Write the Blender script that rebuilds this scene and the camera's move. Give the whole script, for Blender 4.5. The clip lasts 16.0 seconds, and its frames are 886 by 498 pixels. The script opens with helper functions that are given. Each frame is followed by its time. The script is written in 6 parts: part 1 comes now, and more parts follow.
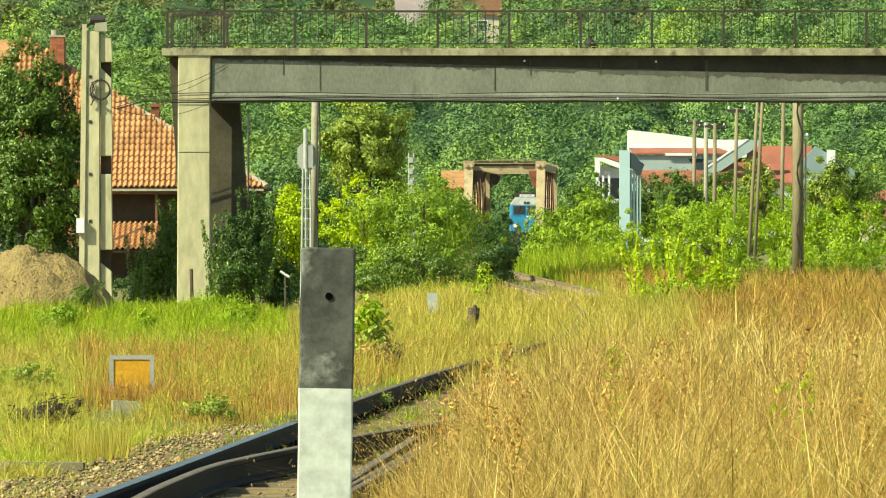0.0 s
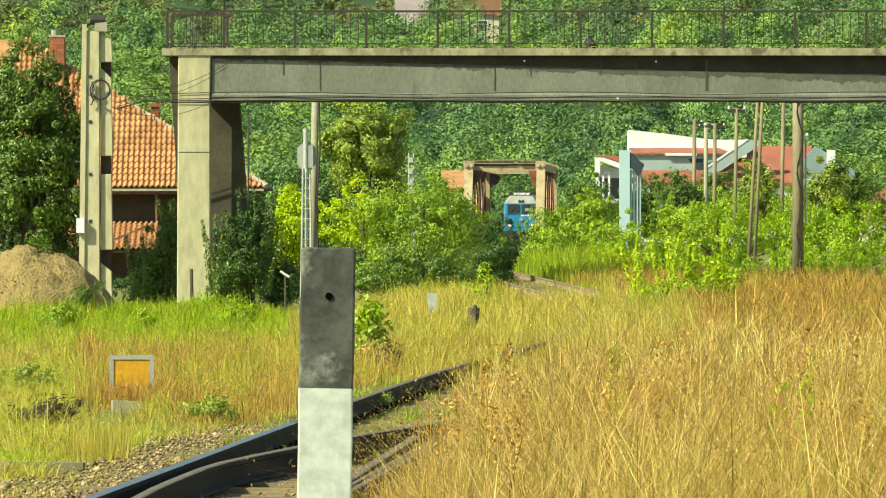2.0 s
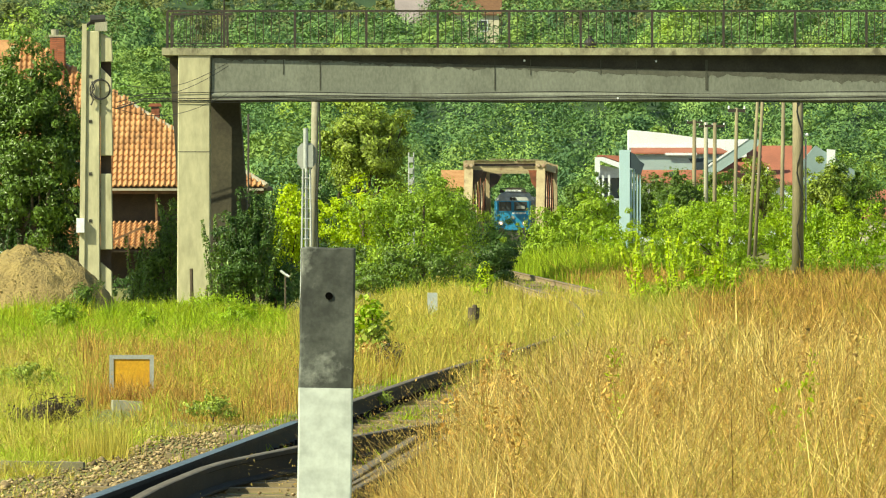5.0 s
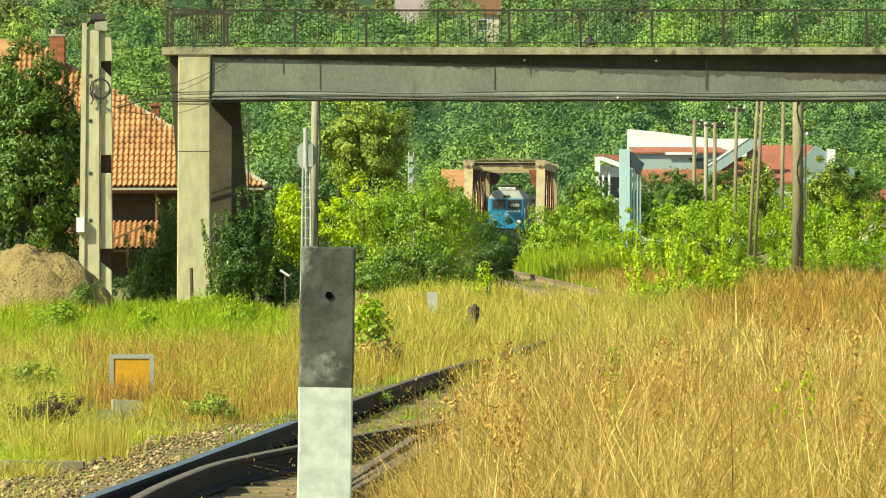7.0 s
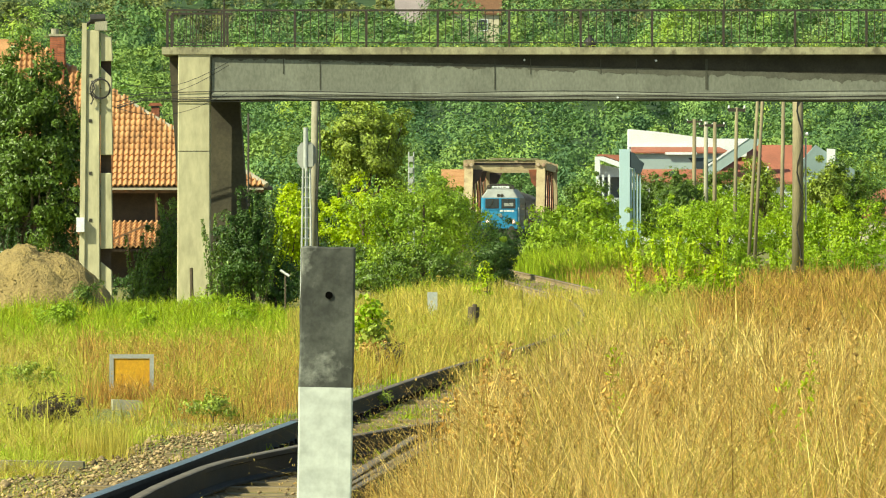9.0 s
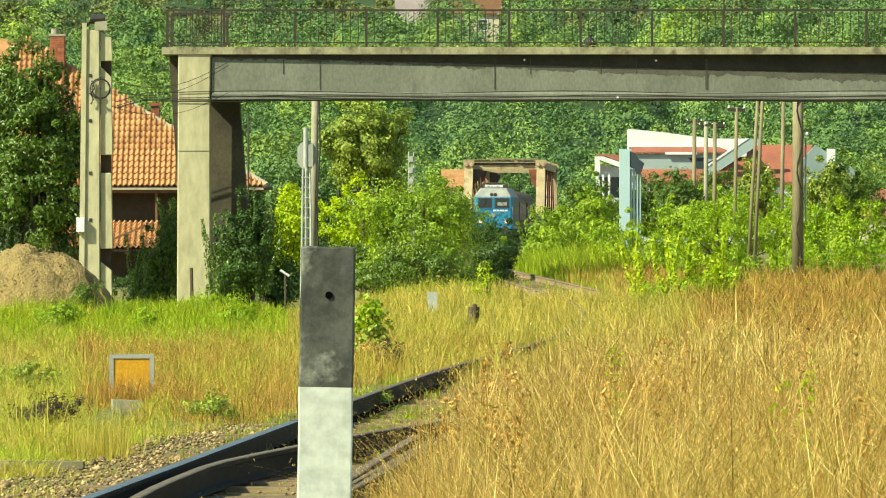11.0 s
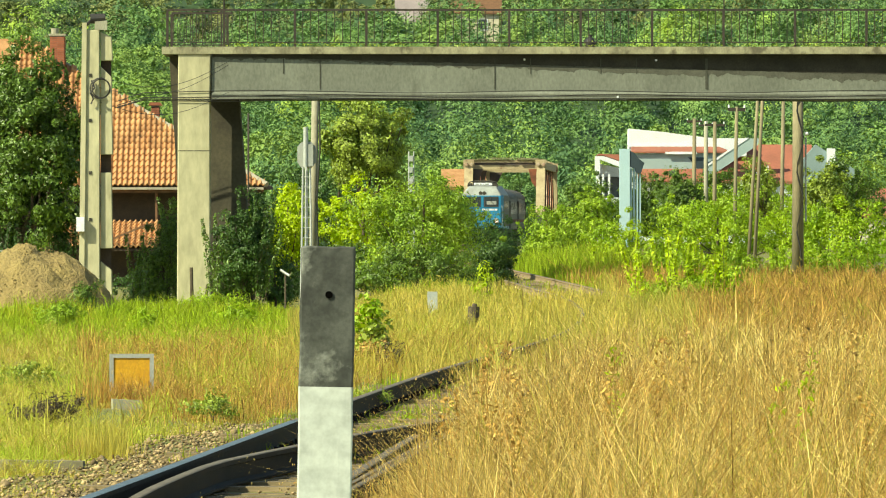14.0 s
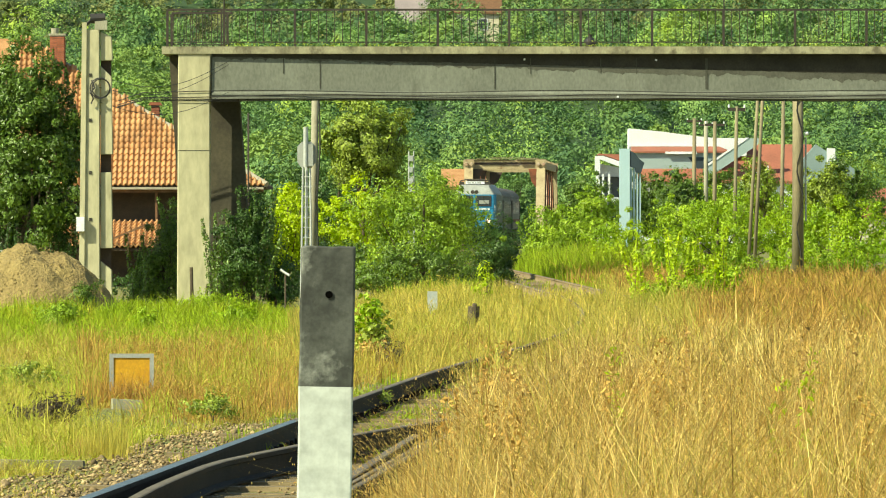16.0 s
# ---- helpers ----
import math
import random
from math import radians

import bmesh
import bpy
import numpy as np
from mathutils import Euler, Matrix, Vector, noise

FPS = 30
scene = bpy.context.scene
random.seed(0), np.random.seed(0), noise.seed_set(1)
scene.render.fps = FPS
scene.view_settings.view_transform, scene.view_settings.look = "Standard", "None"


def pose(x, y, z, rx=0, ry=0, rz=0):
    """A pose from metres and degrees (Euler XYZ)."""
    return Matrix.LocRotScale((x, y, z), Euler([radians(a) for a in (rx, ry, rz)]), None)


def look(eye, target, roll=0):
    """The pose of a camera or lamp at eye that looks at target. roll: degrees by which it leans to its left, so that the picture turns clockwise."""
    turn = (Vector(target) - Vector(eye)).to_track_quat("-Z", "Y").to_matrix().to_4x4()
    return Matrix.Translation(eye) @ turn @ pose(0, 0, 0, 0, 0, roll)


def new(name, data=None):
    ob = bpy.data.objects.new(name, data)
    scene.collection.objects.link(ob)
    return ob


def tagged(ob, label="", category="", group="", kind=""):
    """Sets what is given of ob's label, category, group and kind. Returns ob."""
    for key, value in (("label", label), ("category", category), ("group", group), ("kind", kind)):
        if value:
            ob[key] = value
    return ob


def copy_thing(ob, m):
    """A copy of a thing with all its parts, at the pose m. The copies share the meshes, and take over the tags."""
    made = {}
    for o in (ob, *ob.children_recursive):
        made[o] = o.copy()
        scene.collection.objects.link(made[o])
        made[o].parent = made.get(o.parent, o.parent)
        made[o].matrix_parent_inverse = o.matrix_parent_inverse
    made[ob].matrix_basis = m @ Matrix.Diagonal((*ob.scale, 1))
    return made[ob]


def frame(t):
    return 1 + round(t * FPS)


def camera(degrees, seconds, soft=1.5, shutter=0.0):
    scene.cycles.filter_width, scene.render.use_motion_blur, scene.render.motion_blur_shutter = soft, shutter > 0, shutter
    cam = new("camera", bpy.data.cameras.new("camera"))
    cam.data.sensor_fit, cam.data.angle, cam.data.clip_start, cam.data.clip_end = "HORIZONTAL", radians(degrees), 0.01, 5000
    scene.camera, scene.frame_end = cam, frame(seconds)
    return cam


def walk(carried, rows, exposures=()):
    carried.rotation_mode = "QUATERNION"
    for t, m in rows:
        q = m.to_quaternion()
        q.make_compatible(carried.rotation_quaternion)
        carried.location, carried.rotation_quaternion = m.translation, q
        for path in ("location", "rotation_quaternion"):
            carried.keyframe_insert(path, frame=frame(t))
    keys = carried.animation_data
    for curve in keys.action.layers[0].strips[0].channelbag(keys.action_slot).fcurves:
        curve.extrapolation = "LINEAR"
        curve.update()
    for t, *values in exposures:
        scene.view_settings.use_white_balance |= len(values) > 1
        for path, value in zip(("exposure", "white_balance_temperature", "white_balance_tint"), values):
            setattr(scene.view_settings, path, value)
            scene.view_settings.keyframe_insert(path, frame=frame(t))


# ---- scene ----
cam = camera(6.0, 16.0, soft=1.1)
EYE = (0.0, 0.0, 1.6)


def aim(drop):
    """Camera pose: looks along +y, a little below the horizon."""
    return look(EYE, (0.0, 100.0, 1.6 - drop))


walk(cam, [(0.0, aim(0.310)), (2.0, aim(0.310)), (4.0, aim(0.311)), (6.5, aim(0.320)), (9.0, aim(0.322)), (12.0, aim(0.324)),
           (14.0, aim(0.327)), (16.0, aim(0.329))],
     exposures=[(0.0, 0.60, 7300, -8), (16.0, 0.60, 7300, -8)])

# ---------------------------------------------------------------- light
SUN_ELEVATION, SUN_AZIMUTH = radians(41), radians(-124)
world = bpy.data.worlds.new("sky")
scene.world = world
world.use_nodes = True
_n, _l = world.node_tree.nodes, world.node_tree.links
_sky = _n.new("ShaderNodeTexSky")
_sky.sky_type, _sky.sun_disc = "NISHITA", False
_sky.sun_elevation, _sky.sun_rotation = SUN_ELEVATION, SUN_AZIMUTH
_l.new(_sky.outputs[0], _n["Background"].inputs["Color"])
_n["Background"].inputs["Strength"].default_value = 0.10
sun = new("sun", bpy.data.lights.new("sun", "SUN"))
sun.data.energy, sun.data.angle, sun.data.color = 5.0, radians(0.55), (1.0, 0.93, 0.74)
_to_sun = Vector((math.sin(SUN_AZIMUTH) * math.cos(SUN_ELEVATION), math.cos(SUN_AZIMUTH) * math.cos(SUN_ELEVATION), math.sin(SUN_ELEVATION)))
sun.matrix_world = look(_to_sun * 50, (0, 0, 0))


# ---------------------------------------------------------------- materials
def material(name, base, rough=0.8, metal=0.0, second=None, scale=3.0, mix=(0.35, 0.65), fine=40.0, bump=0.25, bump_size=0.01,
             island=0.0, piece=0.0, stain=None, stain_scale=0.7, stain_span=(0.5, 0.7), stretch=(1, 1, 1), leaf=0.0, spec=0.5, emit=None, glow=0.0):
    """Colour that varies at two scales, with bump; leaf: share of light let through; island: spread per blade or leaf; piece: spread per object."""
    m = bpy.data.materials.new(name)
    m.use_nodes = True
    n, l = m.node_tree.nodes, m.node_tree.links
    p = n["Principled BSDF"]
    p.inputs["Roughness"].default_value, p.inputs["Metallic"].default_value = rough, metal
    p.inputs["Specular IOR Level"].default_value = spec
    co = n.new("ShaderNodeTexCoord")
    mp = n.new("ShaderNodeMapping")
    mp.inputs["Scale"].default_value = stretch
    l.new(co.outputs["Object"], mp.inputs["Vector"])

    def noisy(size, detail, span):
        t = n.new("ShaderNodeTexNoise")
        t.inputs["Scale"].default_value, t.inputs["Detail"].default_value, t.inputs["Roughness"].default_value = size, detail, 0.62
        l.new(mp.outputs[0], t.inputs["Vector"])
        r = n.new("ShaderNodeMapRange")
        r.inputs[1].default_value, r.inputs[2].default_value = span
        l.new(t.outputs["Fac"], r.inputs[0])
        return t, r.outputs[0]

    def blend(fac, a, b, kind="MIX"):
        x = n.new("ShaderNodeMix")
        x.data_type, x.blend_type = "RGBA", kind
        for s, v in ((x.inputs[0], fac), (x.inputs[6], a), (x.inputs[7], b)):
            if isinstance(v, bpy.types.NodeSocket):
                l.new(v, s)
            else:
                s.default_value = v if isinstance(v, float) else (*v, 1)
        return x.outputs[2]

    second = second or tuple(c * 0.72 for c in base)
    _, broad = noisy(scale, 4.0, mix)
    colour = blend(broad, base, second)
    if stain:
        _, spots = noisy(stain_scale, 6.0, stain_span)
        colour = blend(spots, colour, stain)
    tex, grain = noisy(fine, 3.0, (0.3, 0.7))
    dark = n.new("ShaderNodeMapRange")
    dark.inputs[3].default_value, dark.inputs[4].default_value = 0.78, 1.12
    l.new(grain, dark.inputs[0])
    colour = blend(1.0, colour, dark.outputs[0], "MULTIPLY")
    if island or piece:
        src = n.new("ShaderNodeNewGeometry").outputs["Random Per Island"] if island else n.new("ShaderNodeObjectInfo").outputs["Random"]
        k = island or piece
        v = n.new("ShaderNodeMapRange")
        v.inputs[3].default_value, v.inputs[4].default_value = 1 - k, 1 + k
        l.new(src, v.inputs[0])
        colour = blend(1.0, colour, v.outputs[0], "MULTIPLY")
    l.new(colour, p.inputs["Base Color"])
    if bump:
        b = n.new("ShaderNodeBump")
        b.inputs["Strength"].default_value, b.inputs["Distance"].default_value = bump, bump_size
        l.new(tex.outputs["Fac"], b.inputs["Height"])
        l.new(b.outputs[0], p.inputs["Normal"])
    if emit:
        p.inputs["Emission Color"].default_value, p.inputs["Emission Strength"].default_value = (*emit, 1), glow
    if leaf:
        tr = n.new("ShaderNodeBsdfTranslucent")
        warm = blend(1.0, colour, (1.25, 1.15, 0.55), "MULTIPLY")
        l.new(warm, tr.inputs["Color"])
        ms = n.new("ShaderNodeMixShader")
        ms.inputs[0].default_value = leaf
        l.new(p.outputs[0], ms.inputs[1])
        l.new(tr.outputs[0], ms.inputs[2])
        l.new(ms.outputs[0], n["Material Output"].inputs["Surface"])
    return m


def glass(name, tint):
    m = bpy.data.materials.new(name)
    m.use_nodes = True
    p = m.node_tree.nodes["Principled BSDF"]
    p.inputs["Base Color"].default_value, p.inputs["Roughness"].default_value = (*tint, 1), 0.10
    p.inputs["Specular IOR Level"].default_value = 0.8
    return m


M = dict(
    ground=material("ground_soil", (0.14, 0.15, 0.04), 0.95, second=(0.24, 0.2, 0.06), scale=0.25, fine=9, bump=0.5, bump_size=0.05, stain=(0.09, 0.15, 0.025), stain_scale=0.05),
    ballast=material("ballast_stone", (0.42, 0.305, 0.165), 0.95, second=(0.18, 0.125, 0.065), scale=7, fine=60, island=0.6, stain=(0.48, 0.4, 0.27), stain_scale=4, stain_span=(0.62, 0.7)),
    ballast_bed=material("ballast_bed", (0.2, 0.145, 0.08), 0.95, second=(0.1, 0.07, 0.045), scale=9, fine=40, bump=0.8, bump_size=0.04),
    # Rail flanks are coloured near black, holding their deep shade over the rust.
    rail_side=material("rusty_rail_steel_shaded", (0.035, 0.026, 0.02), 0.75, 0.2, second=(0.018, 0.015, 0.013), scale=5, fine=80, spec=0.2),
    rail_rust=material("pale_rust_rail_steel", (0.36, 0.28, 0.18), 0.9, second=(0.26, 0.19, 0.12), scale=4, fine=60, spec=0.2),
    gravel=material("pale_dusty_gravel", (0.40, 0.325, 0.21), 0.95, second=(0.27, 0.21, 0.13), scale=3, fine=14, bump=0.8, bump_size=0.05),
    rail_head=material("worn_rail_steel", (0.42, 0.43, 0.44), 0.33, 1.0, second=(0.24, 0.22, 0.2), scale=6, fine=120, bump=0.05),
    rail_dull=material("dull_rail_steel", (0.2, 0.165, 0.125), 0.7, 0.2, second=(0.12, 0.095, 0.07), scale=6, fine=120, bump=0.05),
    timber=material("weathered_timber", (0.3, 0.23, 0.13), 0.9, second=(0.15, 0.11, 0.065), scale=5, fine=60, stretch=(0.15, 1, 1), bump=0.6, piece=0.25),
    concrete=material("weathered_concrete", (0.53, 0.495, 0.325), 0.9, second=(0.42, 0.39, 0.255), scale=0.8, fine=5, stain=(0.29, 0.26, 0.16), stain_scale=0.55, stain_span=(0.55, 0.75), stretch=(1, 1, 0.35)),
    beam=material("stained_beam_concrete", (0.20, 0.212, 0.178), 0.9, second=(0.145, 0.153, 0.128), scale=0.5, fine=14, stain=(0.10, 0.10, 0.08), stain_scale=0.8, stain_span=(0.58, 0.75), stretch=(1, 1, 0.5)),
    deck=material("mottled_deck_edge", (0.35, 0.33, 0.215), 0.9, second=(0.24, 0.22, 0.145), scale=1.8, fine=20, mix=(0.42, 0.58), stain=(0.13, 0.115, 0.075), stain_scale=2.4, stain_span=(0.52, 0.64), stretch=(1, 1, 0.6)),
    coach_glass=material("dusty_dark_glass", (0.05, 0.05, 0.05), 0.35, second=(0.08, 0.075, 0.07), scale=1.0, bump=0),
    grime_shade=material("grey_grime_and_shade", (0.105, 0.105, 0.085), 0.95, second=(0.075, 0.075, 0.06), scale=2, fine=20),
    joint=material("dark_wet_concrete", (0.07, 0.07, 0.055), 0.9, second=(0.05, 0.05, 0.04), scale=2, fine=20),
    near_black=material("black_crust_and_shade", (0.028, 0.026, 0.02), 0.95, second=(0.05, 0.045, 0.035), scale=2, fine=20),
    rust=material("rusty_railing_paint", (0.055, 0.042, 0.034), 0.8, 0.1, second=(0.03, 0.025, 0.022), scale=3, fine=50),
    post_white=material("white_post_paint", (0.53, 0.565, 0.545), 0.75, second=(0.505, 0.54, 0.515), scale=5, fine=22, stain=(0.36, 0.35, 0.29), stain_scale=9, stain_span=(0.68, 0.74), bump=0.15, bump_size=0.004),
    post_black=material("faded_black_post_paint", (0.035, 0.038, 0.034), 0.75, second=(0.085, 0.09, 0.08), scale=6, fine=90, stain=(0.25, 0.26, 0.235), stain_scale=4.5, stain_span=(0.52, 0.62), bump=0.2, bump_size=0.004, mix=(0.42, 0.58)),
    tile=material("orange_roof_tile", (0.53, 0.29, 0.135), 0.85, second=(0.4, 0.19, 0.08), scale=1.6, fine=30, piece=0.18, island=0.0, stain=(0.25, 0.14, 0.075), stain_scale=0.9, stain_span=(0.62, 0.75)),
    ridge=material("grey_ridge_mortar", (0.42, 0.38, 0.30), 0.9, scale=3),
    brick=material("red_chimney_brick", (0.40, 0.13, 0.07), 0.9, second=(0.28, 0.10, 0.06), scale=6, fine=50, piece=0.2),
    mortar=material("brick_mortar", (0.30, 0.25, 0.20), 0.95),
    dark_wall=material("plain_dark_brown", (0.10, 0.065, 0.045), 0.95, second=(0.065, 0.045, 0.035), scale=2, fine=20),
    brown_wood=material("brown_stained_wood", (0.20, 0.10, 0.05), 0.8, second=(0.12, 0.06, 0.03), scale=4, fine=50),
    pole_wood=material("weathered_pole_wood", (0.28, 0.24, 0.15), 0.9, second=(0.17, 0.14, 0.09), scale=2, fine=30, stretch=(1, 1, 0.12), bump=0.6),
    kerb=material("mossy_kerb_concrete", (0.27, 0.24, 0.15), 0.95, second=(0.17, 0.15, 0.09), scale=2.5, fine=30),
    pole_grey=material("grey_concrete_pole", (0.38, 0.37, 0.29), 0.9, second=(0.30, 0.28, 0.21), scale=2, fine=30, stretch=(1, 1, 0.3)),
    hole=material("hole_shade_black", (0.004, 0.0035, 0.003), 1.0, second=(0.003, 0.003, 0.003), spec=0.0, bump=0),
    cable=material("black_cable_rubber", (0.02, 0.02, 0.02), 0.6, second=(0.035, 0.03, 0.03)),
    zinc=material("galvanised_steel", (0.55, 0.57, 0.56), 0.5, 0.35, second=(0.42, 0.44, 0.43), scale=5, fine=60),
    grey_paint=material("grey_painted_box", (0.36, 0.38, 0.36), 0.6, second=(0.30, 0.31, 0.29), scale=4),
    white_paint=material("white_wall_paint", (0.76, 0.785, 0.84), 0.8, second=(0.69, 0.71, 0.76), scale=0.5, fine=10),
    blue_wall=material("pale_blue_render", (0.43, 0.59, 0.66), 0.8, second=(0.39, 0.54, 0.61), scale=0.3, fine=90),
    slate=material("slate_roof_and_shade", (0.03, 0.05, 0.065), 0.8, second=(0.02, 0.035, 0.05), scale=1.0, fine=20),
    grey_wall=material("pale_grey_blue_panel", (0.33, 0.42, 0.44), 0.7, second=(0.29, 0.37, 0.39), scale=0.4, fine=60),
    gable=material("grey_blue_shaded_render", (0.23, 0.31, 0.33), 0.8, second=(0.19, 0.26, 0.28), scale=0.4, fine=60),
    red_roof=material("red_sheet_roof", (0.36, 0.125, 0.08), 0.7, second=(0.28, 0.1, 0.065), scale=0.7, fine=10),
    plaster=material("cream_plaster", (0.62, 0.56, 0.42), 0.9, second=(0.52, 0.46, 0.34), scale=0.5),
    grey_roof=material("grey_violet_roof", (0.30, 0.25, 0.26), 0.8, second=(0.24, 0.20, 0.21), scale=0.5),
    window=glass("dark_window_glass", (0.03, 0.04, 0.05)),
    loco_blue=material("blue_locomotive_paint", (0.03, 0.25, 0.48), 0.4, second=(0.02, 0.20, 0.41), scale=1.2, fine=15, bump=0.05, stain=(0.08, 0.25, 0.38), stain_scale=2.0, stain_span=(0.6, 0.8)),
    loco_grey=material("light_grey_locomotive_paint", (0.34, 0.36, 0.35), 0.6, second=(0.26, 0.27, 0.26), scale=1.2, fine=15, bump=0.05),
    loco_side=material("shade_dark_grey_paint", (0.16, 0.16, 0.155), 0.6, second=(0.11, 0.10, 0.10), scale=1.0, fine=15, bump=0.05),
    loco_dark=material("sooty_underframe", (0.035, 0.033, 0.03), 0.8, second=(0.06, 0.05, 0.04), scale=3),
    coach=material("dusty_grey_coach_paint", (0.085, 0.08, 0.075), 0.55, second=(0.06, 0.055, 0.055), scale=0.8, fine=10, bump=0.05),
    coach_roof=material("sooty_coach_roof", (0.13, 0.115, 0.1), 0.7, second=(0.085, 0.075, 0.065), scale=0.8, fine=10),
    lamp_red=material("lit_locomotive_lamp", (0.9, 0.6, 0.5), 0.3, emit=(1.0, 0.62, 0.52), glow=2.4, bump=0),
    truss=material("flaking_tan_bridge_paint", (0.45, 0.37, 0.225), 0.85, second=(0.32, 0.25, 0.15), scale=1.2, fine=14, stain=(0.20, 0.09, 0.05), stain_scale=1.2, stain_span=(0.6, 0.75)),
    truss_red=material("rusty_red_bridge_steel", (0.24, 0.075, 0.04), 0.85, second=(0.13, 0.05, 0.03), scale=1.5, fine=14),
    truss_pale=material("faded_pale_bridge_paint", (0.5, 0.43, 0.33), 0.85, second=(0.36, 0.22, 0.15), scale=2.0, fine=14),
    truss_dark=material("dark_bridge_steel", (0.055, 0.05, 0.05), 0.8, second=(0.10, 0.06, 0.045), scale=1.5, fine=14),
    yellow=material("amber_yellow_board_paint", (0.60, 0.33, 0.015), 0.7, second=(0.48, 0.25, 0.012), scale=8, fine=60, stain=(0.45, 0.25, 0.06), stain_scale=12, stain_span=(0.62, 0.75)),
    earth=material("dug_earth", (0.39, 0.29, 0.115), 0.95, second=(0.26, 0.19, 0.08), scale=1.4, fine=14, bump=1.0, bump_size=0.12),
    bark=material("tree_bark", (0.12, 0.09, 0.06), 0.95, second=(0.07, 0.055, 0.04), scale=6, fine=40, bump=0.7),
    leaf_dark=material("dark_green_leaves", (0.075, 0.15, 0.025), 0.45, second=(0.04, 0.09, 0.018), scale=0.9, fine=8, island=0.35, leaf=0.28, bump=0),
    leaf_green=material("green_leaves", (0.17, 0.27, 0.045), 0.38, second=(0.08, 0.15, 0.022), scale=0.9, fine=8, island=0.45, leaf=0.32, bump=0),
    # Undergrowth coloured dark so gaps between the crowns read as shade.
    forest_floor=material("shade_dark_undergrowth", (0.035, 0.075, 0.02), 0.95, second=(0.02, 0.05, 0.015), scale=0.12, fine=1.5, bump=0.5, bump_size=0.3),
    # Concrete coloured dark so the stair wall looks shaded although sun reaches it.
    shade_wall=material("shade_toned_concrete", (0.085, 0.075, 0.05), 0.95, second=(0.045, 0.04, 0.03), scale=0.8, fine=12),
    leaf_mid=material("mid_green_leaves", (0.38, 0.52, 0.04), 0.5, second=(0.19, 0.32, 0.025), scale=0.9, fine=8, island=0.35, leaf=0.32, bump=0),
    leaf_shrub=material("dense_shrub_leaves", (0.34, 0.48, 0.042), 0.45, second=(0.17, 0.29, 0.026), scale=0.9, fine=8, island=0.45, leaf=0.3, bump=0),
    leaf_bright=material("bright_green_leaves", (0.40, 0.54, 0.028), 0.5, second=(0.23, 0.38, 0.022), scale=0.8, fine=8, island=0.35, leaf=0.35, bump=0),
    leaf_olive=material("olive_walnut_leaves", (0.37, 0.45, 0.07), 0.5, second=(0.18, 0.26, 0.035), scale=0.8, fine=8, island=0.5, leaf=0.28, bump=0),
    leaf_lime=material("lime_yellow_leaves", (0.50, 0.62, 0.018), 0.55, second=(0.36, 0.51, 0.016), scale=0.8, fine=8, island=0.3, leaf=0.38, bump=0),
    # Haze and crown shade are put into the far leaf colours: bluer, dark patches.
    leaf_far=material("hazy_far_wood_leaves", (0.29, 0.43, 0.09), 0.7, second=(0.16, 0.29, 0.08), scale=0.075, fine=1.2, island=0.12, leaf=0.12, bump=0, stain=(0.33, 0.45, 0.055), stain_scale=0.11, stain_span=(0.54, 0.62), mix=(0.44, 0.56)),
    wood_dark=material("dark_wood_leaves", (0.165, 0.285, 0.08), 0.7, second=(0.075, 0.165, 0.065), scale=0.25, fine=1.2, island=0.14, leaf=0.12, bump=0, mix=(0.42, 0.58)),
    wood_haze=material("haze_tinted_wood_leaves", (0.25, 0.39, 0.10), 0.7, second=(0.14, 0.26, 0.085), scale=0.25, fine=1.2, island=0.14, leaf=0.12, bump=0, mix=(0.42, 0.58)),
    wood_light=material("light_green_wood_leaves", (0.27, 0.38, 0.085), 0.7, second=(0.17, 0.28, 0.07), scale=0.25, fine=1.2, island=0.14, leaf=0.15, bump=0, mix=(0.42, 0.58)),
    leaf_slope=material("sunlit_slope_leaves", (0.17, 0.205, 0.06), 0.7, second=(0.075, 0.115, 0.045), scale=0.09, fine=1.2, island=0.3, leaf=0.15, bump=0, stain=(0.29, 0.285, 0.1), stain_scale=0.07, stain_span=(0.52, 0.66), mix=(0.44, 0.56)),
    straw=material("dry_golden_grass", (0.80, 0.62, 0.235), 0.8, second=(0.42, 0.235, 0.055), scale=0.9, fine=7, island=0.6, leaf=0.2, bump=0, stain=(0.42, 0.40, 0.07), stain_scale=0.7, stain_span=(0.54, 0.66), mix=(0.40, 0.60)),
    rustgrass=material("russet_grass", (0.6, 0.36, 0.095), 0.8, second=(0.34, 0.19, 0.05), scale=1.6, fine=5, island=0.55, leaf=0.25, bump=0, stain=(0.4, 0.42, 0.055), stain_scale=0.35, stain_span=(0.52, 0.66), mix=(0.42, 0.58)),
    husk=material("dry_husk", (0.56, 0.36, 0.12), 0.85, second=(0.34, 0.19, 0.06), scale=1.3, fine=5, island=0.6, leaf=0.2, bump=0, mix=(0.42, 0.58)),
    pale_meadow=material("yellow_meadow_grass", (0.68, 0.52, 0.125), 0.8, second=(0.46, 0.42, 0.08), scale=0.7, fine=5, island=0.4, leaf=0.28, bump=0, stain=(0.34, 0.38, 0.05), stain_scale=0.4, stain_span=(0.52, 0.64), mix=(0.42, 0.58)),
    grass=material("green_yellow_grass", (0.40, 0.50, 0.04), 0.8, second=(0.56, 0.48, 0.11), scale=0.8, fine=5, island=0.38, leaf=0.3, bump=0, stain=(0.42, 0.28, 0.08), stain_scale=0.5, stain_span=(0.52, 0.64), mix=(0.42, 0.58)),
